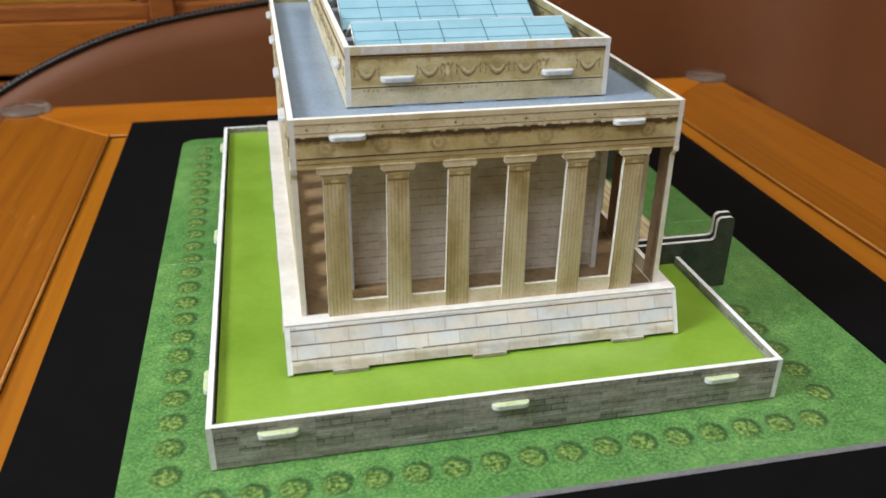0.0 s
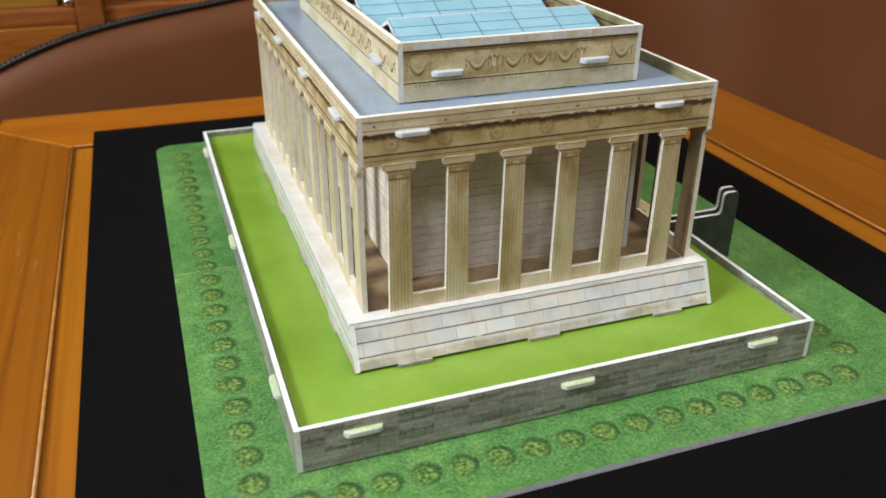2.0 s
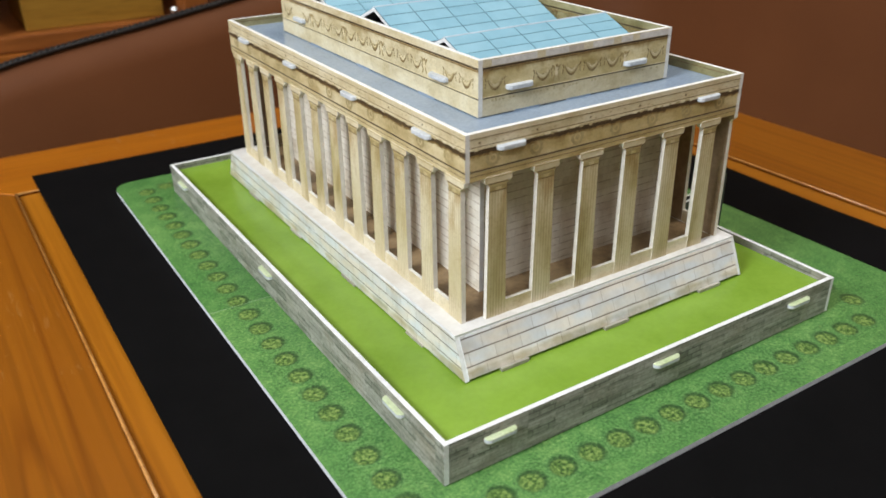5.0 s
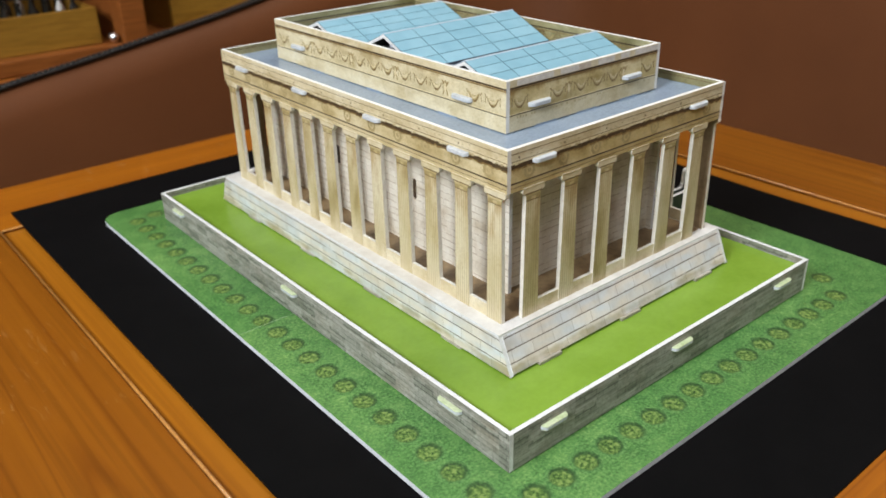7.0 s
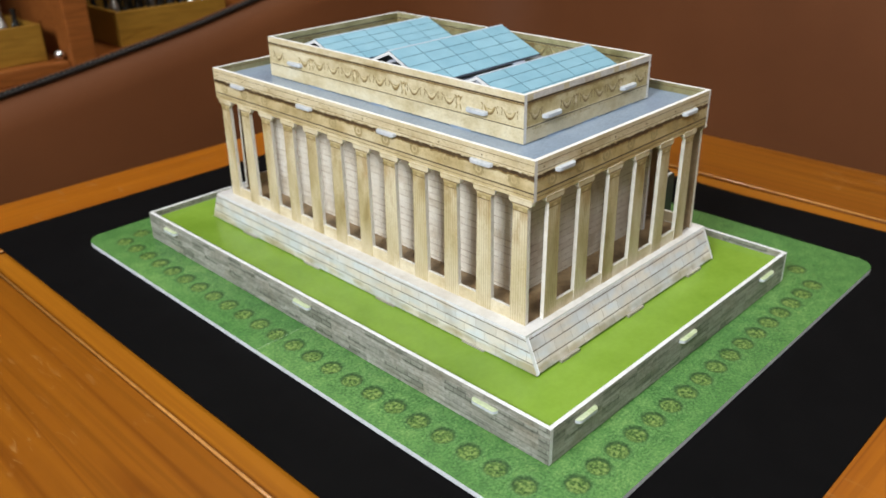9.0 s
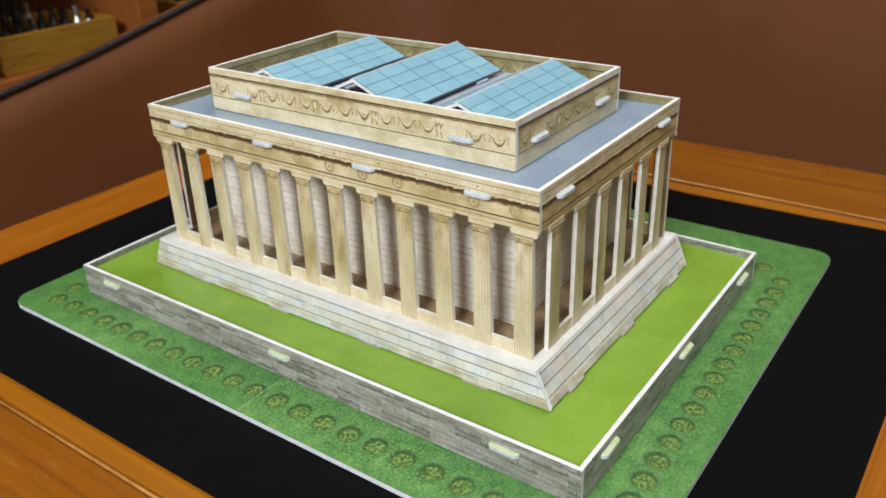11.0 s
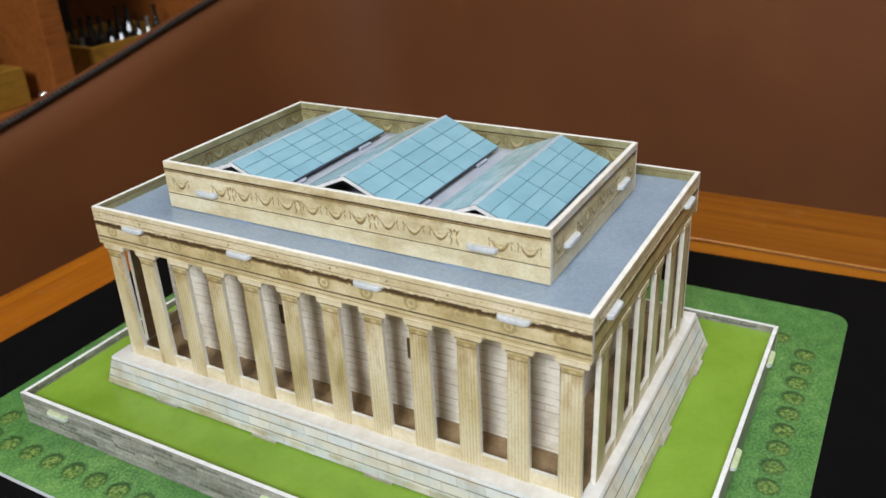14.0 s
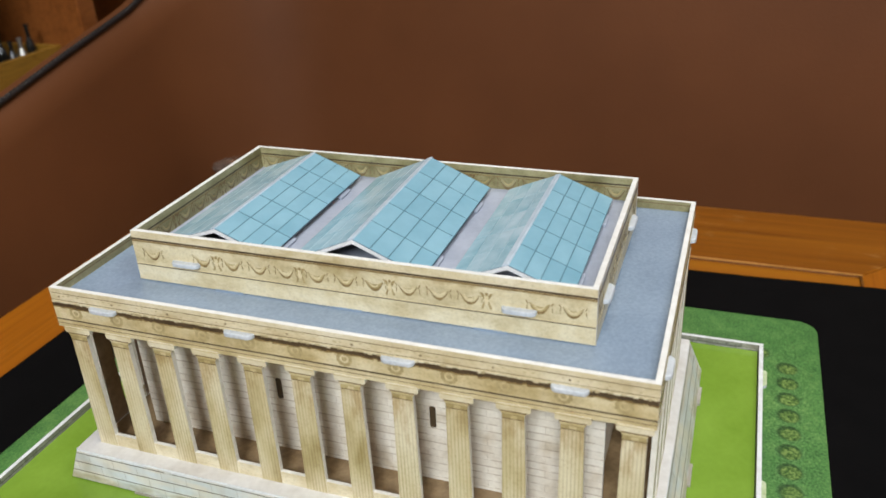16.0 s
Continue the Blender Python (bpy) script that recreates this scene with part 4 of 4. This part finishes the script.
            plate(bm, rect(-h + inset, FZ + 0.0002, h - inset, 0.0974), 0, T, 0, 1)
        w = part("cella_wall", bm, [CELLA, FOAM], t, "pale printed ashlar inner wall", m)
        if which == "left":
            for y in (0.1181, 0.1820):
                bm = bmesh.new()
                plate(bm, rounded(-0.0012, -0.0048, 0.0012, 0.0048, 0.0008, 3), -0.00015, 0.0003, 0, 0)
                part("wall_slot", bm, INK, w, "small dark slot in the wall", m @ pose((cy0 + cy1) / 2 - y, 0, 0.0615))
    # deck
    bm = bmesh.new()
    sheet(bm, rect(EX0 + T + 0.0001, EY0 + T + 0.0001, EX1 - T - 0.0001, EY1 - T - 0.0001), 0.1010 - T, 0.1010, 0, 1, 2)
    part("deck", bm, [DECK, FOAM, INNER], t, "slate grey printed roof deck card")


temple()


# ---- attic storey with three glazed gables ----
AX0, AX1, AY0, AY1, ATOP, AFLOOR = 0.0527, 0.1487, 0.0603, 0.2390, 0.1224, 0.1124


def attic():
    t = thing("attic_storey", (0.1, 0.15, 0.1012), "tan garland print attic box with blue glazed gables", "building model")
    hw, hl = (AX1 - AX0) / 2, (AY1 - AY0) / 2

    def card(which, h, tabs, swags, emblems):
        m = side(which, AX0, AX1, AY0, AY1)
        bm = bmesh.new()
        banded(bm, h, [(0.1015, 2, 3), (0.1082, 0, 3), (0.1195, 2, 3), (ATOP, 0, 0)])
        w = part("attic_wall", bm, [ATTIC if which in ("front", "back") else ATTIC_LONG, EDGECREAM, PALE, OLIVESHADED], t, "tan printed attic wall with swag frieze", m)
        bm = bmesh.new()
        plate(bm, rect(-h, 0.11805, h, 0.11860), -0.0001, 0.0002, 0, 0)
        plate(bm, rect(-h, 0.11885, h, 0.11950), -0.00012, 0.0002, 1, 1)
        plate(bm, rect(-h, 0.1080, h, 0.1083), -0.0001, 0.0002, 1, 1)
        plate(bm, rect(-h, 0.1084, h, 0.1087), -0.0001, 0.0002, 3, 3)
        plate(bm, rect(-h + T, 0.1190, h - T, 0.1196), T - 0.0002, T + 0.0001, 1, 1)
        plate(bm, rect(-h + T, 0.1180, h - T, 0.1184), T - 0.0002, T + 0.0001, 0, 0)
        rnd = random.Random(int(h * 1e5))
        for i in range(int(2 * h / 0.0016)):  # faint unreadable inscription marks
            u = -h + 0.004 + i * 0.0016
            if h < 0.06 and rnd.random() < 0.55 and u < h - 0.004:
                plate(bm, rect(u, 0.1066, u + 0.0009, 0.1071 + 0.0007 * rnd.random()), -0.0001, 0.0002, 2, 2)
        u = -h  # the rim's print is pieced from blocks of uneven tone
        while u < h - 1e-6:
            e = min(h, u + 0.0030 + 0.0045 * rnd.random())
            if h < 0.06 and rnd.random() < 0.55:
                plate(bm, rect(u, 0.1197, e, ATOP - 0.0003), -0.00008, 0.0002, rnd.choice((4, 5, 5)), 4)
            u = e
        part("printed_moulding", bm, [BROWNINK, INK, FAINTINK, LIGHTINK, RIMROSE, RIMGREY], w, "", m)
        for u in swags:
            if all(abs(u - q) > 0.0045 for q in tabs):
                place("printed_garland", GARLAND, w, m @ pose(u, 0, 0.1131) @ Matrix.Diagonal((0.92, 1, 0.88, 1)))
            # the same print shows on the inner face, darkened to paint in its shade
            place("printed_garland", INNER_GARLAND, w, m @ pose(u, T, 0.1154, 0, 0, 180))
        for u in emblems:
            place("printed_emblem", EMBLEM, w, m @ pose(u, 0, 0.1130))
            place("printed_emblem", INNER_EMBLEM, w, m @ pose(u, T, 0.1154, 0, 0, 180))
        for u in tabs:
            place("tab", TAB, w, m @ pose(u, 0, 0.1110), "white rounded locking tab")
        for u in (-0.55 * h, 0.0, 0.6 * h):
            bm = bmesh.new()
            sheet(bm, rect(u - 0.006, -0.0002, u + 0.006, 0.0006), 0.1010, 0.1017, 0, 0)
            part("foot_tab", bm, DECK, w, "", m)
    short_swags, short_emblems = (-0.0406, -0.0296, -0.0186, -0.0046, 0.0059, 0.0164, 0.0294, 0.0399), (-0.0121, 0.0229)
    long_emblems = [-0.0525 + 0.0350 * i for i in range(4)]
    long_swags = [e + d for e in [-0.0875] + long_emblems for d in (0.0068, 0.0181, 0.0292)]
    card("front", hw - T, (-0.0298, 0.0284), short_swags, short_emblems)
    card("back", hw - T, (-0.0298, 0.0284), short_swags, short_emblems)
    card("left", hl, (0.0637, -0.0660), long_swags, long_emblems)
    card("right", hl, (0.0637, -0.0660), long_swags, long_emblems)
    bm = bmesh.new()
    sheet(bm, rect(AX0 + T + 0.0001, AY0 + T + 0.0001, AX1 - T - 0.0001, AY1 - T - 0.0001), AFLOOR - T, AFLOOR, 0, 1)
    part("attic_floor", bm, [LILAC, FOAM], t, "pale lilac grey floor card")

    # gables: two leaning cards each, ridge along x
    gx0, gx1 = 0.0585, 0.1410
    w, plen = (gx1 - gx0) / 5, 0.0064
    panes = []
    # south panes plain, north panes in the paler copy that carries painted glare
    for gx, gy, mat in ((0.00026, 0.00020, GLASSP), (0.00016, 0.00022, GLASSGLARE)):
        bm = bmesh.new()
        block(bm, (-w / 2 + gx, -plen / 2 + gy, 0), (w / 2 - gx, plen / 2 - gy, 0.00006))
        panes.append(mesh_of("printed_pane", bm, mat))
    for ry, rz, south, north in ((0.2050, 0.1244, 0.0222, 0.0262), (0.1480, 0.1268, 0.0264, 0.0264), (0.0915, 0.1241, 0.0222, 0.0216)):
        ez = 0.1152
        for s, half, pane in ((-1, south, panes[0]), (1, north, panes[1])):
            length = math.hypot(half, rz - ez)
            tilt = math.degrees(math.atan2(rz - ez, half))
            # local y runs up the slope from the eave to the ridge
            m = pose((gx0 + gx1) / 2, ry + s * half, ez, 0, 0, 0 if s < 0 else 180) @ pose(0, 0, 0, tilt)
            # card edges are dark: the shadow line at the eave is painted on them
            bm = bmesh.new()
            sheet(bm, rect(-(gx1 - gx0) / 2, 0, (gx1 - gx0) / 2, length), -0.0012, 0, 0, 1, 2)
            g = part("gable_slope", bm, [GLASSLINE if s < 0 else GLARELINE, EAVESHADE, CHEEK], t, "blue-green glazed roof slope with dark bars" if s < 0 else "pale blue roof slope with painted glare and faint bars", m)
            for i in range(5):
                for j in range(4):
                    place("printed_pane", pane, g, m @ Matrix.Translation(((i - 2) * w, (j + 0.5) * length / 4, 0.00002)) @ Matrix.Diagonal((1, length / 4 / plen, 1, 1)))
            for u in (-0.026, 0.024):
                bm = bmesh.new()
                sheet(bm, rect(u - 0.0045, -0.0014, u + 0.0045, 0.0004), -0.0024, -0.0013, 0, 0)
                part("foot_tab", bm, LILAC, g, "", m)
        half = (south + north) / 2
        bm = bmesh.new()
        plate(bm, [(0.0005, rz - 0.00005), (0.0002, rz + 0.0003), (-0.0002, rz + 0.0003), (-0.0019, rz + 0.0003 - 0.0017 * (rz - ez) / half), (-0.0019, rz - 0.0001 - 0.0017 * (rz - ez) / half)][::-1], -(gx1 - gx0) / 2, (gx1 - gx0) / 2, 0, 0)
        part("ridge_edge", bm, PALEBLUE, t, "pale card edge along the ridge", pose((gx0 + gx1) / 2, ry, 0, 0, 0, -90))
        # gable ends: white chevron edges
        for x in (gx0, gx1 - 0.0012):
            bm = bmesh.new()
            pts = [(-south, ez), (0, rz), (north, ez), (north - 0.0030, ez), (0, rz - 0.0015), (-south + 0.0030, ez)]
            plate(bm, [(y, z - 0.0002) for y, z in pts], 0, 0.0016, 0, 0)
            part("gable_edge", bm, FOAM, t, "white chevron card edge", pose(x - 0.0004, ry, 0, 0, 0, 90) if x > 0.1 else pose(x - 0.0002 + 0.0016, ry, 0, 0, 0, 90))


attic()


# ---- leather couch that stands round two sides of the table ----
COUCH_Y, COUCH_X, COUCH_R = 0.452, 0.468, 0.07
EDGE_X = (-0.60, -0.35, -0.25, -0.183, -0.13, -0.08, -0.03, 0.04, 0.10, 0.15, 0.20, 0.25, 0.30, 0.40, 0.50)
EDGE_Z = (-0.17, -0.110, -0.050, -0.004, 0.022, 0.040, 0.050, 0.060, 0.070, 0.078, 0.089, 0.100, 0.112, 0.134, 0.165)


def couch_path(u):
    """Along the back edge of the table, round the corner, then along its side."""
    a, b = COUCH_X - COUCH_R + 0.60, COUCH_R * math.pi / 2
    d = u * (a + b + 1.05)
    if d < a:
        return -0.60 + d, COUCH_Y
    if d < a + b:
        k = (d - a) / COUCH_R
        return COUCH_X - COUCH_R + COUCH_R * math.sin(k), COUCH_Y - COUCH_R + COUCH_R * math.cos(k)
    return COUCH_X, COUCH_Y - COUCH_R - (d - a - b)


def couch_top(u):
    """The upper edge: it swings up from the low arm to the high back."""
    x, y = couch_path(u)
    if y < COUCH_Y - 1e-6:
        return min(0.27, 0.134 + 0.75 * math.hypot(x - COUCH_X + COUCH_R, COUCH_Y - y))
    return float(np.mean(np.interp([x + 0.006 * k for k in range(-4, 5)], EDGE_X, EDGE_Z)))


def couch():
    t = thing("leather_couch", (0.1, COUCH_Y + 0.05, FLOOR_Z), "reddish brown leather corner couch back with black piped edge", "couch")
    n, rows = 150, 18
    bm = bmesh.new()
    grids = []
    for back in (False, True):
        g = []
        for i in range(n + 1):
            u = i / n
            x, y = couch_path(u)
            (x2, y2), (x3, y3) = couch_path(min(1, u + 0.004)), couch_path(max(0, u - 0.004))
            d = Vector((x2 - x3, y2 - y3)).normalized()
            zt = couch_top(u)
            col = []
            for j in range(rows + 1):
                v = j / rows
                z = FLOOR_Z + 0.012 + (zt - FLOOR_Z - 0.012) * v
                o = 0.05 * v * v + (0.10 - 0.088 * v * v if back else 0.0)
                col.append(bm.verts.new((x - d.y * o, y + d.x * o, z)))
            g.append(col)
        grids.append(g)
    a, b = grids
    for i in range(n):
        for j in range(rows):
            bm.faces.new((a[i][j], a[i + 1][j], a[i + 1][j + 1], a[i][j + 1]))
            bm.faces.new((b[i][j], b[i][j + 1], b[i + 1][j + 1], b[i + 1][j]))
        bm.faces.new((a[i][rows], a[i + 1][rows], b[i + 1][rows], b[i][rows]))
        bm.faces.new((a[i][0], b[i][0], b[i + 1][0], a[i + 1][0]))
    for i in (0, n):
        for j in range(rows):
            bm.faces.new((a[i][j], a[i][j + 1], b[i][j + 1], b[i][j]))
    bmesh.ops.recalc_face_normals(bm, faces=bm.faces)
    line = [a[i][rows].co.copy() for i in range(n + 1)]
    for f in bm.faces:
        f.smooth = abs(f.normal.z) < 0.8
    part("backrest", bm, LEATHER, t)
    # piping along the upper edge, sewn with a row of small beads
    bm = bmesh.new()
    prev = None
    r = 0.0024
    for i, p in enumerate(line):
        d = (line[min(i + 1, n)] - line[max(i - 1, 0)]).normalized()
        s = d.cross(Vector((0, 0, 1))).normalized()
        q = d.cross(s).normalized()
        ring = [bm.verts.new(p + r * (math.cos(c) * s + math.sin(c) * q)) for c in (2 * math.pi * k / 8 for k in range(8))]
        if prev:
            for k in range(8):
                bm.faces.new((prev[k], prev[(k + 1) % 8], ring[(k + 1) % 8], ring[k]))
        prev = ring
    bmesh.ops.recalc_face_normals(bm, faces=bm.faces)
    for f in bm.faces:
        f.smooth = True
    part("piping", bm, PIPING, t, "black piped edge")
    bm = bmesh.new()
    total = 0.0
    for p, q in zip(line, line[1:]):
        total += (q - p).length
        while total > 0.0042:
            total -= 0.0042
            c = q - (q - p).normalized() * total
            rr = bmesh.ops.create_icosphere(bm, subdivisions=1, radius=0.0015)
            bmesh.ops.translate(bm, verts=rr["verts"], vec=c + Vector((-0.001, -0.001, 0.0018)))
    part("bead_trim", bm, PIPING, t, "row of small dark beads")
    for u in (0.05, 0.5, 0.95):
        x, y = couch_path(u)
        bm = bmesh.new()
        rr = bmesh.ops.create_cone(bm, cap_ends=True, segments=14, radius1=0.024, radius2=0.028, depth=0.0115)
        bmesh.ops.translate(bm, verts=rr["verts"], vec=(x + 0.03, y + 0.04, FLOOR_Z + 0.00575))
        part("leg", bm, DARKWOOD, t)


couch()


# ---- bookcase behind the couch ----
BAYS = (-0.105, 0.120, 0.335, 0.555)  # where the box of each bay ends
CASE_Y0, CASE_Y1, SHELF_Z = 0.720, 0.980, 0.020


def bookcase():
    t = thing("bookcase", (0.2, 0.85, FLOOR_Z), "reddish brown wooden bookcase with open dark shelves", "bookcase")
    x0, x1 = -0.76, 1.02

    def b(name, lo, hi, mat, label="", bevel=0.002):
        bm = bmesh.new()
        block(bm, lo, hi, 0, bevel)
        part(name, bm, mat, t, label)
    posts = [x0, -0.310] + [x + 0.017 for x in BAYS] + [0.785, x1]
    b("back_panel", (x0, CASE_Y1 - 0.015, FLOOR_Z), (x1 + 0.026, CASE_Y1, 0.62), DARKWOOD)
    for x in posts:
        b("upright", (x, CASE_Y0, FLOOR_Z), (x + 0.026, CASE_Y1 - 0.0152, 0.62), SHELFWOOD)
    for xa, xb in zip(posts, posts[1:]):
        xa, xb = xa + 0.0262, xb - 0.0002
        for z in (-0.25, SHELF_Z, 0.30, 0.60):
            b("shelf", (xa, CASE_Y0 + 0.006, z - 0.016), (xb, CASE_Y1 - 0.0154, z), SHELFWOOD)
        b("drawer_front", (xa + 0.001, CASE_Y0 + 0.002, SHELF_Z - 0.070), (xb - 0.001, CASE_Y0 + 0.018, SHELF_Z - 0.0165), DRAWERWOOD, "orange-brown wooden drawer front")
        b("lower_door", (xa + 0.001, CASE_Y0 + 0.002, FLOOR_Z + 0.02), (xb - 0.001, CASE_Y0 + 0.018, SHELF_Z - 0.078), SHELFWOOD)
        b("knob", ((xa + xb) / 2 - 0.007, CASE_Y0 - 0.009, -0.190), ((xa + xb) / 2 + 0.007, CASE_Y0 + 0.0018, -0.176), BRASS, "dull brass knob", 0.003)


bookcase()


def wooden_box(right, w):
    """An open box of thin boards, packed with dark bottles of uneven height."""
    x, y, z, h, d = right - w / 2, CASE_Y0 + 0.075, SHELF_Z + 0.0003, 0.037, 0.055
    t = thing("wooden_box", (x, y, z), "light yellow wooden box full of small dark bottles", "box", "wooden boxes")
    k = 0.006
    for lo, hi in (((x - w / 2, y - d, z), (x + w / 2, y - d + k, z + h)), ((x - w / 2, y + d - k, z), (x + w / 2, y + d, z + h)),
                   ((x - w / 2, y - d + k + 0.0002, z), (x - w / 2 + k, y + d - k - 0.0002, z + h)), ((x + w / 2 - k, y - d + k + 0.0002, z), (x + w / 2, y + d - k - 0.0002, z + h))):
        bm = bmesh.new()
        block(bm, lo, hi, 0, 0.001)
        part("side_board", bm, BOXWOOD, t)
    rnd = random.Random(int(right * 1000) + 700)
    for i in range(18):
        bm = bmesh.new()
        r = 0.0048 + 0.0012 * rnd.random()
        tall = 0.040 + 0.024 * rnd.random()
        prof = [(0.0, 0.0), (r, 0.0), (r, tall * 0.62), (r * 0.45, tall * 0.78), (r * 0.45, tall * 0.95), (r * 0.58, tall * 0.95), (r * 0.58, tall), (0.0, tall)]
        cx, cy = x - w / 2 + 0.013 + (w - 0.026) * (i % 9) / 8, y - 0.025 + 0.05 * (i // 9)
        rings = [[bm.verts.new((cx + q * math.cos(a), cy + q * math.sin(a), z + 0.0004 + hz)) for a in (2 * math.pi * m / 9 for m in range(9))] for q, hz in prof[1:-1]]
        for p, q in zip(rings, rings[1:]):
            for m in range(9):
                bm.faces.new((p[m], p[(m + 1) % 9], q[(m + 1) % 9], q[m]))
        bm.faces.new(rings[0][::-1])
        bm.faces.new(rings[-1])
        bmesh.ops.recalc_face_normals(bm, faces=bm.faces)
        part("dark_bottle", bm, DARKGLASS if i % 7 else DULLTIN, t)


for right in BAYS:
    wooden_box(right, 0.135)
    bm = bmesh.new()
    rr = bmesh.ops.create_uvsphere(bm, u_segments=16, v_segments=10, radius=0.0055)
    bmesh.ops.translate(bm, verts=rr["verts"], vec=(right + 0.0105, CASE_Y0 + 0.014, SHELF_Z + 0.0056))
    for f in bm.faces:
        f.smooth = True
    tagged(part("metal_ball", bm, CHROME, None, "small bright metal ball on the shelf"), category="ornament", group="metal balls")


# ---- lamp bodies, unseen, added round the light sources ----
def lamp_shade(name, at, r, label):
    t = thing(name, (at[0], at[1], at[2] + 0.03), label, "lamp")
    bm = bmesh.new()
    rr = bmesh.ops.create_cone(bm, cap_ends=False, segments=32, radius1=r * 1.25, radius2=r * 0.5, depth=0.10)
    bmesh.ops.translate(bm, verts=rr["verts"], vec=(at[0], at[1], at[2] + 0.06))
    part("shade", bm, CEILPAINT, t)
    bm = bmesh.new()
    rr = bmesh.ops.create_cone(bm, cap_ends=True, segments=8, radius1=0.006, radius2=0.006, depth=max(0.02, 1.9 - at[2] - 0.112))
    bmesh.ops.translate(bm, verts=rr["verts"], vec=(at[0], at[1], (1.9 + at[2] + 0.112) / 2))
    part("cord", bm, DARKWOOD, t)


lamp_shade("added_pendant", LAMP, 0.14, "unseen white pendant added at the main light")
lamp_shade("added_pendant", FRONT_FILL, 0.14, "unseen white pendant added at the front fill light")


def added_ceiling_light(x, y, r):
    """An unseen fixture added for the overhead fill: a white rim round the glowing disc."""
    t = thing("added_ceiling_light", (x, y, 1.9), "unseen flat round white rim added on the ceiling round a fill light", "lamp")
    bm = bmesh.new()
    inner, outer = [], []
    for k in range(48):
        c, w = math.cos(2 * math.pi * k / 48), math.sin(2 * math.pi * k / 48)
        inner.append([bm.verts.new((x + r * c, y + r * w, z)) for z in (1.8995, 1.868)])
        outer.append([bm.verts.new((x + (r + 0.012) * c, y + (r + 0.012) * w, z)) for z in (1.8995, 1.868)])
    for k in range(48):
        a, b, c, d = inner[k], inner[(k + 1) % 48], outer[k], outer[(k + 1) % 48]
        bm.faces.new((a[0], b[0], b[1], a[1]))
        bm.faces.new((c[0], c[1], d[1], d[0]))
        bm.faces.new((a[1], b[1], d[1], c[1]))
        bm.faces.new((a[0], c[0], d[0], b[0]))
    bmesh.ops.recalc_face_normals(bm, faces=bm.faces)
    part("rim", bm, CEILPAINT, t)


added_ceiling_light(0.72, 0.05, 0.31)
